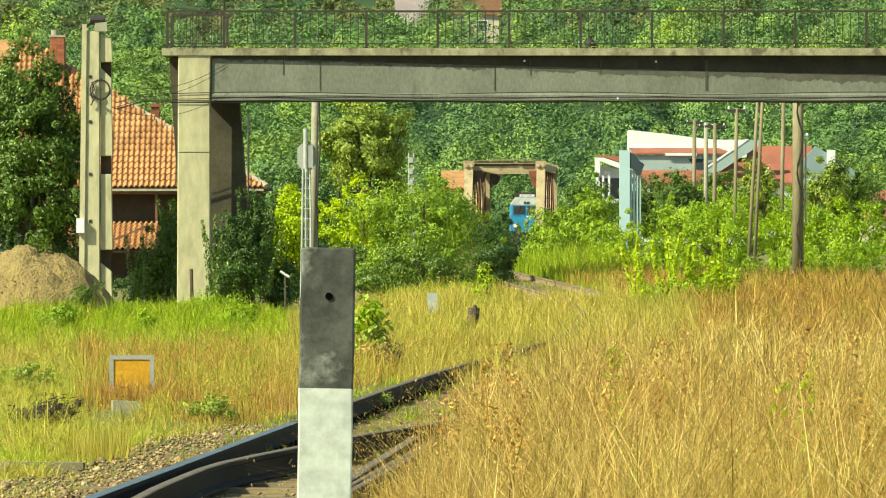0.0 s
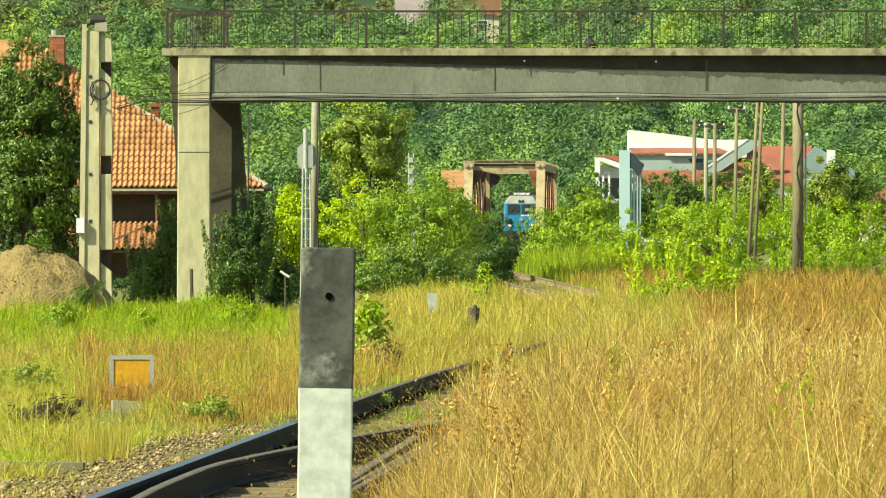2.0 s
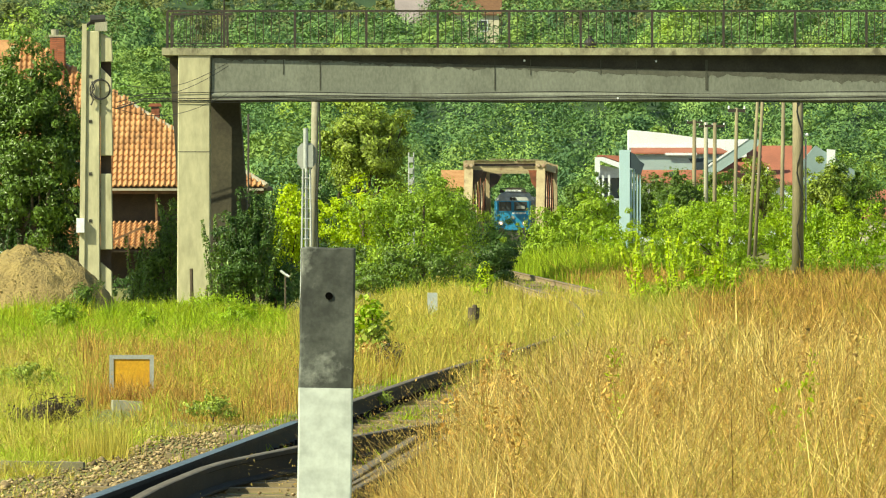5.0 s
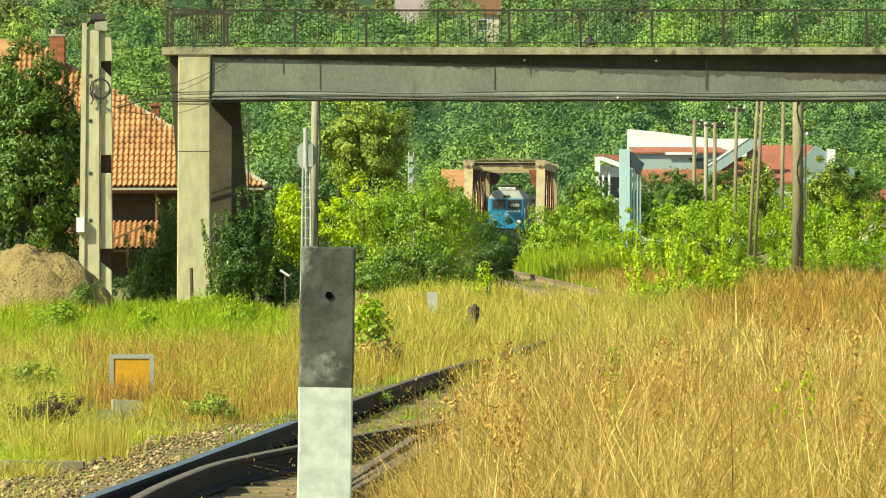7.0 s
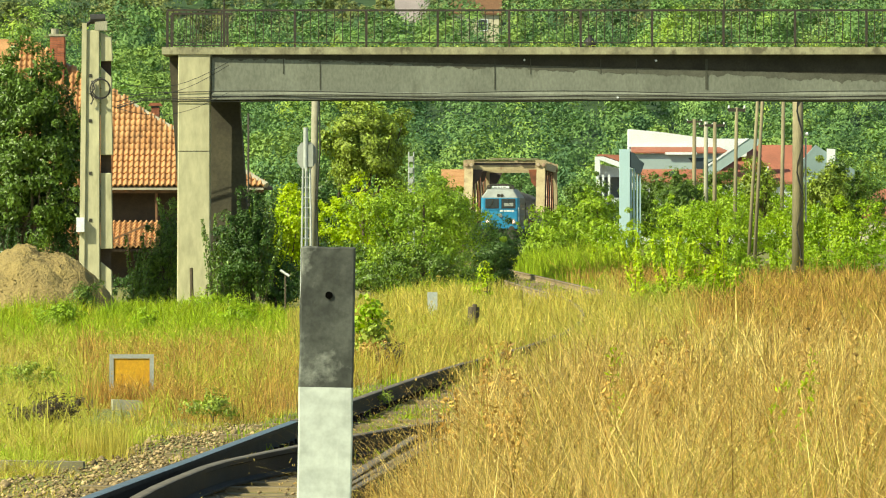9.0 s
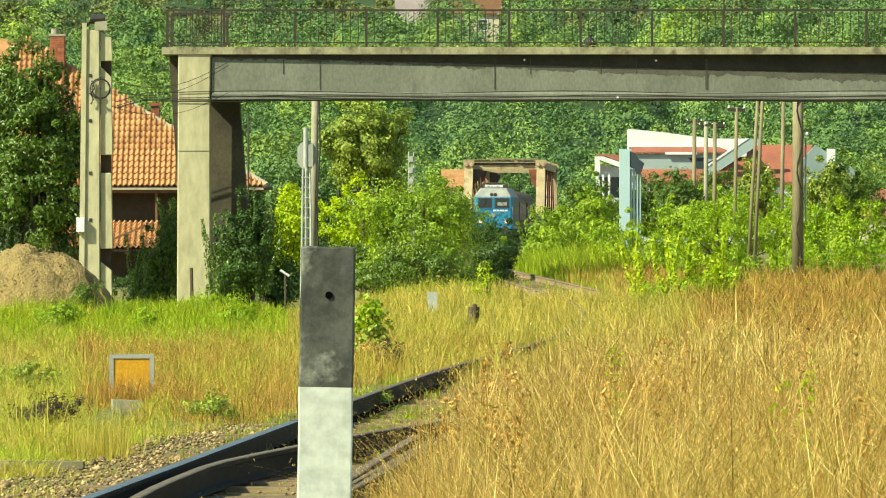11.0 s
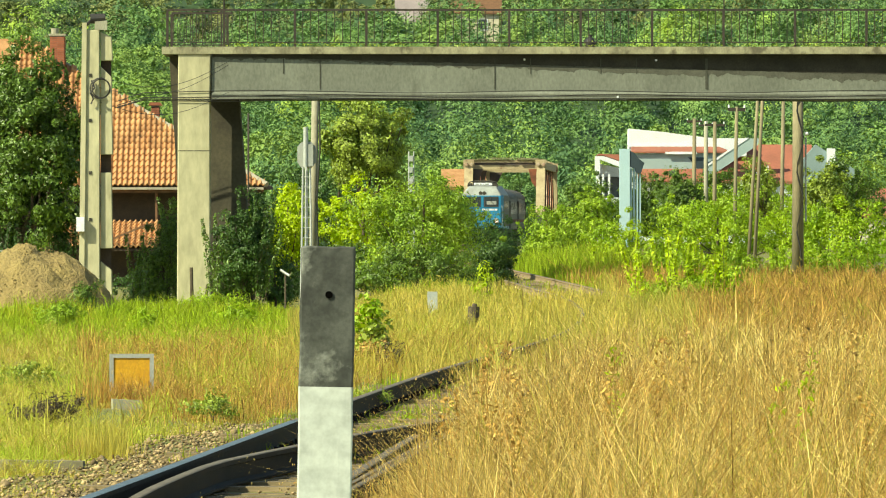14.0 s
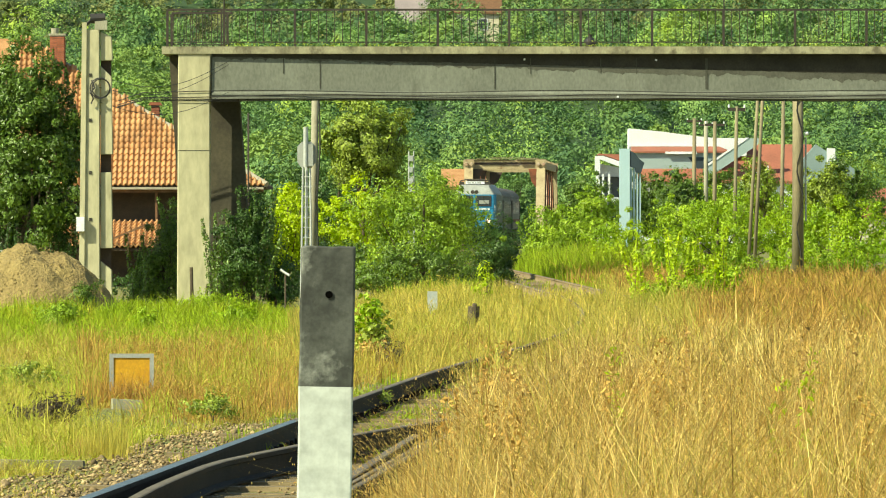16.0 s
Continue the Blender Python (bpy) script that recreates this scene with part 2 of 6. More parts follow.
    lush=material("lush_green_grass", (0.38, 0.48, 0.025), 0.8, second=(0.27, 0.39, 0.02), scale=0.7, fine=5, island=0.45, leaf=0.32, bump=0, stain=(0.5, 0.46, 0.06), stain_scale=0.25, stain_span=(0.55, 0.68)),
)


# ---------------------------------------------------------------- builders
def link(name, bm, mat, parent=None, smooth=False):
    me = bpy.data.meshes.new(name)
    bm.normal_update()
    bm.to_mesh(me)
    bm.free()
    for mm in (mat if isinstance(mat, (list, tuple)) else (mat,)):
        me.materials.append(mm)
    if smooth:
        me.polygons.foreach_set("use_smooth", [True] * len(me.polygons))
    ob = new(name, me)
    ob.parent = parent
    return ob


def part(name, bm, mat, parent, label="", smooth=False):
    return tagged(link(name, bm, mat, parent, smooth), label)


def thing(name, label, category, m=None, group="", kind=""):
    ob = tagged(new(name), label, category, group, kind)
    ob.empty_display_size = 0.2
    if m is not None:
        ob.matrix_basis = m
    return ob


def shape():
    return bmesh.new()


def box(bm, x0, x1, y0, y1, z0, z1, m=None, mat=0):
    v = [bm.verts.new(c) for c in ((x0, y0, z0), (x1, y0, z0), (x1, y1, z0), (x0, y1, z0), (x0, y0, z1), (x1, y0, z1), (x1, y1, z1), (x0, y1, z1))]
    if m is not None:
        for q in v:
            q.co = m @ q.co
    for f in ((0, 3, 2, 1), (4, 5, 6, 7), (0, 1, 5, 4), (1, 2, 6, 5), (2, 3, 7, 6), (3, 0, 4, 7)):
        bm.faces.new([v[i] for i in f]).material_index = mat
    return v


def rounded(bm, width=0.02, segments=2):
    bmesh.ops.bevel(bm, geom=[e for e in bm.edges if e.calc_face_angle(0) > 0.6], offset=width, segments=segments, affect="EDGES", profile=0.5, material=-1)
    return bm


def prism(bm, outline, a, b, axis="y", mat=0):
    """Outline in the plane square to axis, drawn out from a to b."""
    def spot(p, k):
        return {"y": (p[0], k, p[1]), "x": (k, p[0], p[1]), "z": (p[0], p[1], k)}[axis]
    lo, hi = [bm.verts.new(spot(p, a)) for p in outline], [bm.verts.new(spot(p, b)) for p in outline]
    n = len(outline)
    faces = [bm.faces.new(lo), bm.faces.new(hi[::-1])] + [bm.faces.new((lo[i], hi[i], hi[(i + 1) % n], lo[(i + 1) % n])) for i in range(n)]
    for f in faces:
        f.material_index = mat
    bmesh.ops.recalc_face_normals(bm, faces=faces)
    return bm


def rod(bm, a, b, r0, r1=None, sides=8, caps=True):
    a, b, r1 = Vector(a), Vector(b), r0 if r1 is None else r1
    q = (b - a).to_track_quat("Z", "Y").to_matrix()
    rings = []
    for c, r in ((a, r0), (b, r1)):
        rings.append([bm.verts.new(c + q @ Vector((r * math.cos(2 * math.pi * i / sides), r * math.sin(2 * math.pi * i / sides), 0))) for i in range(sides)])
    for i in range(sides):
        bm.faces.new((rings[0][i], rings[0][(i + 1) % sides], rings[1][(i + 1) % sides], rings[1][i]))
    if caps:
        bm.faces.new(rings[0][::-1]), bm.faces.new(rings[1])
    return bm


def bar(bm, a, b, w, h):
    """A straight member of section w x h from a to b."""
    a, b = Vector(a), Vector(b)
    q = (b - a).to_track_quat("Z", "Y").to_matrix().to_4x4()
    box(bm, -w / 2, w / 2, -h / 2, h / 2, 0, (b - a).length, Matrix.Translation(a) @ q)
    return bm


def tube(bm, points, r, sides=6):
    """One continuous round line through the points."""
    pts, rings = [Vector(p) for p in points], []
    for i, p in enumerate(pts):
        q = (pts[min(i + 1, len(pts) - 1)] - pts[max(i - 1, 0)]).to_track_quat("Z", "Y").to_matrix()
        rings.append([bm.verts.new(p + q @ Vector((r * math.cos(2 * math.pi * k / sides), r * math.sin(2 * math.pi * k / sides), 0))) for k in range(sides)])
    for a, b in zip(rings, rings[1:]):
        for k in range(sides):
            bm.faces.new((a[k], a[(k + 1) % sides], b[(k + 1) % sides], b[k]))
    bm.faces.new(rings[0][::-1]), bm.faces.new(rings[-1])
    return bm


def sheet(name, verts, tris, mat, parent=None):
    """Many alike little faces in one mesh. verts: (count, k, 3); tris: index triples within the k."""
    count, k = verts.shape[:2]
    t = np.asarray(tris)
    idx = (np.arange(count)[:, None, None] * k + t[None]).reshape(-1)
    me = bpy.data.meshes.new(name)
    me.vertices.add(count * k)
    me.vertices.foreach_set("co", verts.astype(np.float32).ravel())
    me.loops.add(len(idx))
    me.loops.foreach_set("vertex_index", idx.astype(np.int32))
    me.polygons.add(len(idx) // 3)
    me.polygons.foreach_set("loop_start", np.arange(0, len(idx), 3, dtype=np.int32))
    me.update(calc_edges=True)
    me.materials.append(mat)
    ob = new(name, me)
    ob.parent = parent
    return ob


def unit(a):
    return a / np.maximum(np.linalg.norm(a, axis=-1, keepdims=True), 1e-9)


LEAF = [(0, 1, 2), (0, 2, 3)]


def leaves(rng, pos, out, size, slim=0.5, droop=0.25, spread=0.9):
    """Pointed leaves at pos that face roughly outwards."""
    n = len(pos)
    normal = unit(out + rng.normal(0, spread, (n, 3)) * 0.6 + np.array([0, 0, 0.25]))
    along = unit(np.cross(normal, rng.normal(0, 1, (n, 3))) + np.array([0, 0, -droop]))
    side = unit(np.cross(normal, along))
    s = size * rng.uniform(0.6, 1.35, (n, 1))
    return np.stack([pos - along * s * 0.5, pos + side * s * slim * 0.5 + normal * s * 0.10, pos + along * s * 0.5, pos - side * s * slim * 0.5 + normal * s * 0.10], 1)


def clump_leaves(rng, centres, radii, per, size, slim=0.5, heart=None, pull=0.9, spread=0.65):
    """Leaves over every clump; heart: the crown's middle for each clump, away from which they mostly face."""
    k = len(centres)
    d = unit(rng.normal(0, 1, (k * per, 3)))
    r = np.repeat(radii, per)[:, None] * rng.uniform(0.35, 1.08, (k * per, 1)) ** 0.6
    d[:, 2] *= 0.8
    pos = np.repeat(centres, per, 0) + d * r
    out = d if heart is None else unit(d + pull * unit(pos - np.repeat(heart, per, 0)))
    return leaves(rng, pos, out, size, slim, 0.25, spread)


def crown_clumps(rng, centre, radii, n, lump, low=-0.9):
    """Clump centres over an uneven egg-shaped crown, mostly near its outside."""
    d = unit(rng.normal(0, 1, (n * 2, 3)))
    d = d[d[:, 2] > low][:n]
    wob = np.array([0.80 + 0.55 * noise.noise(Vector(v * 1.6) + Vector(centre)) + 0.40 * noise.noise(Vector(v * 3.7) + Vector(centre)) for v in d])
    r = (rng.uniform(0.25, 1.0, len(d)) ** 0.45) * np.clip(wob, 0.45, 1.15)
    size = rng.uniform(0.6, 1.35, len(d)) * lump
    twig = rng.random(len(d)) < 0.22
    r = np.where(twig, r * rng.uniform(1.05, 1.22, len(d)), r)
    return np.asarray(centre) + d * r[:, None] * np.asarray(radii), np.where(twig, size * 0.45, size)


def ground_z(x, y):
    """Height of the ground: flat by the track, a hollow beside it far out, and a wooded hill behind."""
    z = -0.20
    if y > 110:
        left = min(max((-0.5 - x) / 3.0, 0), 1) * min((y - 110) / 110, 1)
        z -= 0.75 * left
    if y > 780:
        k = y - 780
        z += 0.11 * k * min(k / 90, 1) + 3.0 * noise.noise(Vector((x * 0.012, y * 0.012, 3.1))) * min(k / 150, 1)
    return z + 0.05 * noise.noise(Vector((x * 0.4, y * 0.15, 0))) * min(max((abs(x - track_x(y)) - 1.6) / 2, 0), 1)


def track_x(y):
    """Centre line of the main track."""
    xs = ((-200, -13.2), (0, -3.72), (49, -1.36), (68, -0.48), (91, 0.66), (111, 1.9), (130, 2.75), (155, 3.25), (180, 3.25), (205, 2.85), (247, 2.15),
          (300, 1.2), (380, -0.3), (480, -0.95), (545, 1.19), (600, 3.03), (700, 6.39), (800, 9.75), (1000, 16.47))
    for (y0, x0), (y1, x1) in zip(xs, xs[1:]):
        if y0 <= y <= y1:
            k = (y - y0) / (y1 - y0)
            i = xs.index((y0, x0))
            before = xs[max(i - 1, 0)]
            after = xs[min(i + 2, len(xs) - 1)]
            m0, m1 = (x1 - before[1]) / (y1 - before[0]) * (y1 - y0), (after[1] - x0) / (after[0] - y0) * (y1 - y0)
            return (2 * k ** 3 - 3 * k * k + 1) * x0 + (k ** 3 - 2 * k * k + k) * m0 + (-2 * k ** 3 + 3 * k * k) * x1 + (k ** 3 - k * k) * m1
    return xs[0][1] if y < -200 else 16.47


def grade(y):
    """Height of the rails: level here, falling gently away beyond the truss bridge."""
    return -0.0042 * max(0.0, y - 655)


# ---------------------------------------------------------------- ground and track
def build_ground():
    ys = [-600, -300, -100, -40] + [-20 + 4 * i for i in range(76)] + [290 + 12 * i for i in range(40)] + [770 + 18 * i for i in range(70)] + [2100, 2500, 3200, 4200]
    half = [0, 0.8, 1.6, 2.4, 3.2, 4.2, 5.5, 7, 9, 12, 16, 21, 27, 34, 42, 52, 64, 80, 100, 130, 170, 230, 320, 480, 800, 1500, 3000]
    xs = [-h for h in half[:0:-1]] + half
    bm = shape()
    grid = [[bm.verts.new((x, y, ground_z(x, y))) for x in xs] for y in ys]
    for a, b in zip(grid, grid[1:]):
        for i in range(len(xs) - 1):
            bm.faces.new((a[i], a[i + 1], b[i + 1], b[i])).material_index = 1 if a[i].co.y > 760 else 0
    tagged(link("ground", bm, [M["ground"], M["forest_floor"]], smooth=True), "dry soil under grass rising to a wooded hill", "ground", kind="structure")


PROFILE = ((-0.07, -0.17), (0.07, -0.17), (0.07, -0.155), (0.012, -0.14), (0.012, -0.045), (0.036, -0.035), (0.036, -0.006), (0.028, 0.0), (-0.028, 0.0),
           (-0.036, -0.006), (-0.036, -0.035), (-0.012, -0.045), (-0.012, -0.14), (-0.07, -0.155))


def rail(name, points, parent, head, label="", flank="rail_side"):
    """A rolled rail swept along points (x, y); its top at the height 0 plus an optional third value."""
    bm, rings = shape(), []
    for i, p in enumerate(points):
        a, b = points[max(i - 1, 0)], points[min(i + 1, len(points) - 1)]
        d = Vector((b[0] - a[0], b[1] - a[1], 0)).normalized()
        side = Vector((d.y, -d.x, 0))
        base = Vector((p[0], p[1], p[2] if len(p) > 2 else 0))
        rings.append([bm.verts.new(base + side * u + Vector((0, 0, v))) for u, v in PROFILE])
    n = len(PROFILE)
    for r0, r1 in zip(rings, rings[1:]):
        for i in range(n):
            bm.faces.new((r0[i], r0[(i + 1) % n], r1[(i + 1) % n], r1[i])).material_index = 1 if i in (6, 7, 8) else 0
    bm.faces.new(rings[0]), bm.faces.new(rings[-1][::-1])
    bmesh.ops.recalc_face_normals(bm, faces=bm.faces[:])
    return part(name, bm, [M[flank], head], parent, label)


def smooth_line(points, step=1.5):
    out = []
    for i in range(len(points) - 1):
        p0, p1, p2, p3 = points[max(i - 1, 0)], points[i], points[i + 1], points[min(i + 2, len(points) - 1)]
        n = max(2, int((p2[1] - p1[1]) / step))
        for j in range(n):
            k = j / n
            out.append(tuple(0.5 * (2 * b + (c - a) * k + (2 * a - 5 * b + 4 * c - d) * k * k + (3 * b - a - 3 * c + d) * k ** 3) for a, b, c, d in zip(p0, p1, p2, p3)))
    return out + [points[-1]]


def build_track():
    track = thing("railway_track", "old railway turnout with worn rails on weathered timber sleepers", "railway track", kind="structure")
    ys = [-200, -120, -60, 0] + [20 + 3 * i for i in range(40)] + [142 + 6 * i for i in range(110)] + [820, 900]
    left = [(track_x(y) - 0.7175, y, grade(y)) for y in ys]
    right = [(track_x(y) + 0.7175, y, grade(y)) for y in ys]
    cut = next(i for i, p in enumerate(left) if p[1] >= 68)
    rail("rail", left[:cut + 1], track, M["rail_head"], "shiny worn steel rail")
    bend = next(i for i, p in enumerate(left) if p[1] >= 150)
    a, b = left[cut], left[cut + 1]
    rail("rail", [(a[0] + (b[0] - a[0]) * 0.03, a[1] + 0.1, 0.0)] + left[cut + 1:bend + 1], track, M["rail_dull"], "dull rusty steel rail")
    rail("rail", right[:bend + 1], track, M["rail_dull"], "dull rusty steel rail")
    for line in (left, right):
        rail("rail", [(line[bend][0], line[bend][1] + 0.02, 0.0)] + line[bend + 1:], track, M["rail_dull"], "pale rust-brown rail", "rail_rust")
    rail("switch_rail", smooth_line([(-1.865, 49.6, -0.05), (-1.76, 51.2, -0.012), (-1.62, 54.0, 0.0), (-1.47, 56.6, 0.0), (-1.06, 60.3, 0.0), (-0.67, 63.5, 0.0), (-0.20, 66.8, 0.0), (0.62, 72, 0.0), (1.5, 77, 0.0)]), track, M["rail_dull"], "curved rusty wing rail")
    rail("check_rail", smooth_line([(-0.88, 45.0, 0.0), (-0.58, 53.2, 0.0), (-0.41, 58.0, 0.0), (-0.205, 63.4, 0.0)]), track, M["rail_dull"], "short rusty check rail")
    rail("check_rail", smooth_line([(-0.80, 46.0, 0.0), (-0.55, 51.7, 0.0), (-0.36, 55.9, 0.0), (-0.06, 62.5, 0.0)]), track, M["rail_dull"], "short rusty check rail")
    # timber sleepers
    bm = rounded_box(-1.35, 1.35, -0.11, 0.11, -0.30, -0.168, 0.012)
    me = bpy.data.meshes.new("sleeper")
    bm.to_mesh(me), bm.free()
    me.materials.append(M["timber"])
    rng = random.Random(4)
    y = 30.0
    while y < 118:
        ob = new("sleeper", me)
        ob.parent = track
        wide = 1.25 if 52 < y < 80 else 1.0
        ob.matrix_basis = pose(track_x(y) + rng.uniform(-0.05, 0.05) + (wide - 1) * 1.2, y, rng.uniform(-0.03, 0.004), 0, rng.uniform(-0.5, 0.5), -2.7 + rng.uniform(-0.8, 0.8)) @ Matrix.Diagonal((wide, 1, 1, 1))
        y += 0.60 + rng.uniform(-0.03, 0.03)
    far = shape()
    y = 118.5
    while y < 740:
        s = (track_x(y + 1) - track_x(y - 1)) / 2
        box(far, -1.3, 1.3, -0.13, 0.13, -0.30, -0.165, pose(track_x(y), y, grade(y), 0, 0, -math.degrees(math.atan(s))))
        y += 0.62
    tagged(part("far_sleepers", far, M["timber"], track, "distant timber sleepers"), kind="stuff")
    # steel base plates and sleeper bolts by the turnout
    plates = shape()
    y = 44.0
    while y < 90:
        for off in (-0.7175, 0.7175):
            box(plates, track_x(y) + off - 0.13, track_x(y) + off + 0.13, y - 0.08, y + 0.08, -0.166, -0.152)
            for k in (-0.1, 0.1):
                rod(plates, (track_x(y) + off + k, y - 0.03, -0.155), (track_x(y) + off + k, y - 0.03, -0.115), 0.018, 0.018, 6)
        y += 0.6
    tagged(part("base_plates", plates, M["rail_side"], track, "rusty steel rail fastenings"), kind="stuff")
    # bed
    bed = shape()
    line = [10 + 3 * i for i in range(60)] + [190 + 8 * i for i in range(72)]
    rows = []
    for y in line:
        c = track_x(y)
        g = [ground_z(c + k, y) for k in (-2.2, 2.2)]
        rows.append([bed.verts.new((c + k, y, z + grade(y))) for k, z in ((-2.2, g[0] - 0.08), (-1.8, -0.22), (-1.5, -0.235), (1.5, -0.235), (1.8, -0.22), (2.2, g[1] - 0.08))])
    for a, b in zip(rows, rows[1:]):
        for i in range(5):
            bed.faces.new((a[i], a[i + 1], b[i + 1], b[i])).material_index = 1 if a[i].co.y > 170 else 0
    tagged(link("ballast_bed", bed, [M["ballast_bed"], M["gravel"]]), "dirty brown gravel bed under the rails", "ballast", kind="structure")


def rounded_box(x0, x1, y0, y1, z0, z1, r):
    bm = shape()
    box(bm, x0, x1, y0, y1, z0, z1)
    return rounded(bm, r, 1)


def build_ballast():
    """Loose stones along the left edge of the track and between the sleepers."""
    rng = np.random.default_rng(5)
    n = 9500
    k = rng.random(n)
    y = np.where(k < 0.86, rng.uniform(43, 74, n), rng.uniform(44, 90, n))
    c = np.array([track_x(v) for v in y])
    x = np.where(k < 0.86, c - 0.78 - rng.uniform(0, 1.0, n) ** 1.7 * 1.3, c + rng.uniform(-0.64, 0.9, n))
    s = np.where(k < 0.86, rng.uniform(0.007, 0.024, n) * (1 + 1.1 * (rng.random(n) < 0.06)), rng.uniform(0.008, 0.02, n))
    z = np.where(k < 0.86, -0.19 + rng.uniform(0, 0.02, n), -0.19 + rng.uniform(0, 0.02, n))
    octa = np.array([(1, 0, 0), (-1, 0, 0), (0, 1, 0), (0, -1, 0), (0, 0, 0.6), (0, 0, -0.6)], float)
    v = octa[None] * s[:, None, None] * rng.uniform(0.25, 1.6, (n, 6, 3))
    a = rng.uniform(0, 6.28, n)
    co, si = np.cos(a)[:, None], np.sin(a)[:, None]
    v = np.stack([v[..., 0] * co - v[..., 1] * si, v[..., 0] * si + v[..., 1] * co, v[..., 2]], -1) + np.stack([x, y, z], -1)[:, None]
    ob = sheet("ballast_stones", v, [(0, 2, 4), (2, 1, 4), (1, 3, 4), (3, 0, 4), (2, 0, 5), (1, 2, 5), (3, 1, 5), (0, 3, 5)], M["ballast"])
    tagged(ob, "loose brown ballast stones beside the rails", "ballast", kind="stuff")


# ---------------------------------------------------------------- near things
def build_post():
    p = thing("marker_post", "black and white painted concrete marker post with a bolt hole", "marker post", pose(-0.412, 28.3, -0.2, 0, 1.0, 0))
    bm = shape()
    for z0, z1, m in ((0, 1.247, 0), (1.247, 1.715, 1)):
        box(bm, -0.0915, 0.0895, -0.06, 0.06, z0, z1, None, m)
    bmesh.ops.remove_doubles(bm, verts=bm.verts[:], dist=0.0001)
    bm.faces.ensure_lookup_table()
    inner = [f for f in bm.faces if abs(f.calc_center_median().z - 1.247) < 0.001]
    bmesh.ops.delete(bm, geom=inner, context="FACES")
    bmesh.ops.subdivide_edges(bm, edges=bm.edges[:], cuts=7, use_grid_fill=True)
    for v in bm.verts:
        w = 0.004 * noise.noise(v.co * 9) + 0.002 * noise.noise(v.co * 31)
        v.co.x += w
        v.co.y += 0.5 * w
        if v.co.z > 1.69:
            v.co.z += 0.006 * noise.noise(v.co * 20)
    part("shaft", rounded(bm, 0.006, 2), [M["post_white"], M["post_black"]], p)
    # No hole is cut: a black disc gives the shade inside it.
    h = shape()
    rod(h, (0.004, -0.0655, 1.555), (0.004, -0.05, 1.555), 0.0125, 0.0125, 16)
    part("bolt_hole", h, M["hole"], p, "black disc painted as the dark inside of a bolt hole")


def build_sign():
    s = thing("track_sign", "amber yellow board with a grey frame standing in grass", "sign board", pose(-3.02, 82, -0.2))
    f = shape()
    for x0, x1, z0, z1 in ((-0.215, -0.175, 0.10, 0.515), (0.175, 0.215, 0.10, 0.515), (-0.175, 0.175, 0.475, 0.515), (-0.175, 0.175, 0.10, 0.14)):
        box(f, x0, x1, -0.02, 0.02, z0, z1)
    part("frame", f, M["grey_paint"], s, "weathered grey frame")
    b = shape()
    box(b, -0.173, 0.173, -0.008, 0.012, 0.142, 0.473)
    part("board", b, M["yellow"], s, "faded amber yellow panel")
    for x in (-0.12, 0.12):
        l = shape()
        box(l, x - 0.02, x + 0.02, -0.015, 0.015, -0.05, 0.099)
        part("leg", l, M["grey_paint"], s)
    k = thing("concrete_block", "broken white-grey concrete block lying in grass", "concrete block", pose(-3.02, 80.6, -0.2, 0, 3, 8))
    bm = rounded_box(-0.14, 0.14, -0.1, 0.1, -0.03, 0.10, 0.02)
    part("block", bm, M["pole_grey"], k)
    k = thing("concrete_kerb", "weathered concrete kerb slab lying beside the ballast", "kerb", pose(-2.93, 61.0, -0.2, 0, 0.8, -2))
    bm = rounded_box(-1.2, 0.34, -0.1, 0.1, -0.03, 0.075, 0.014)
    part("slab", bm, M["kerb"], k)
    k = thing("concrete_stub", "short pale concrete boundary stub in dry grass", "stone post", pose(-0.20, 160, -0.2))
    part("stub", rounded_box(-0.095, 0.095, -0.09, 0.09, -0.05, 0.47, 0.02), M["zinc"], k)
    k = thing("wooden_stub", "short dark rotten wooden stub in dry grass", "stump", pose(0.50, 140, -0.2))
    bm = shape()
    rod(bm, (0, 0, -0.05), (0.01, 0, 0.39), 0.105, 0.095, 9)
    rod(bm, (0.02, 0.02, 0.39), (0.03, 0.02, 0.44), 0.05, 0.03, 7)
    part("stub", bm, M["bark"], k)


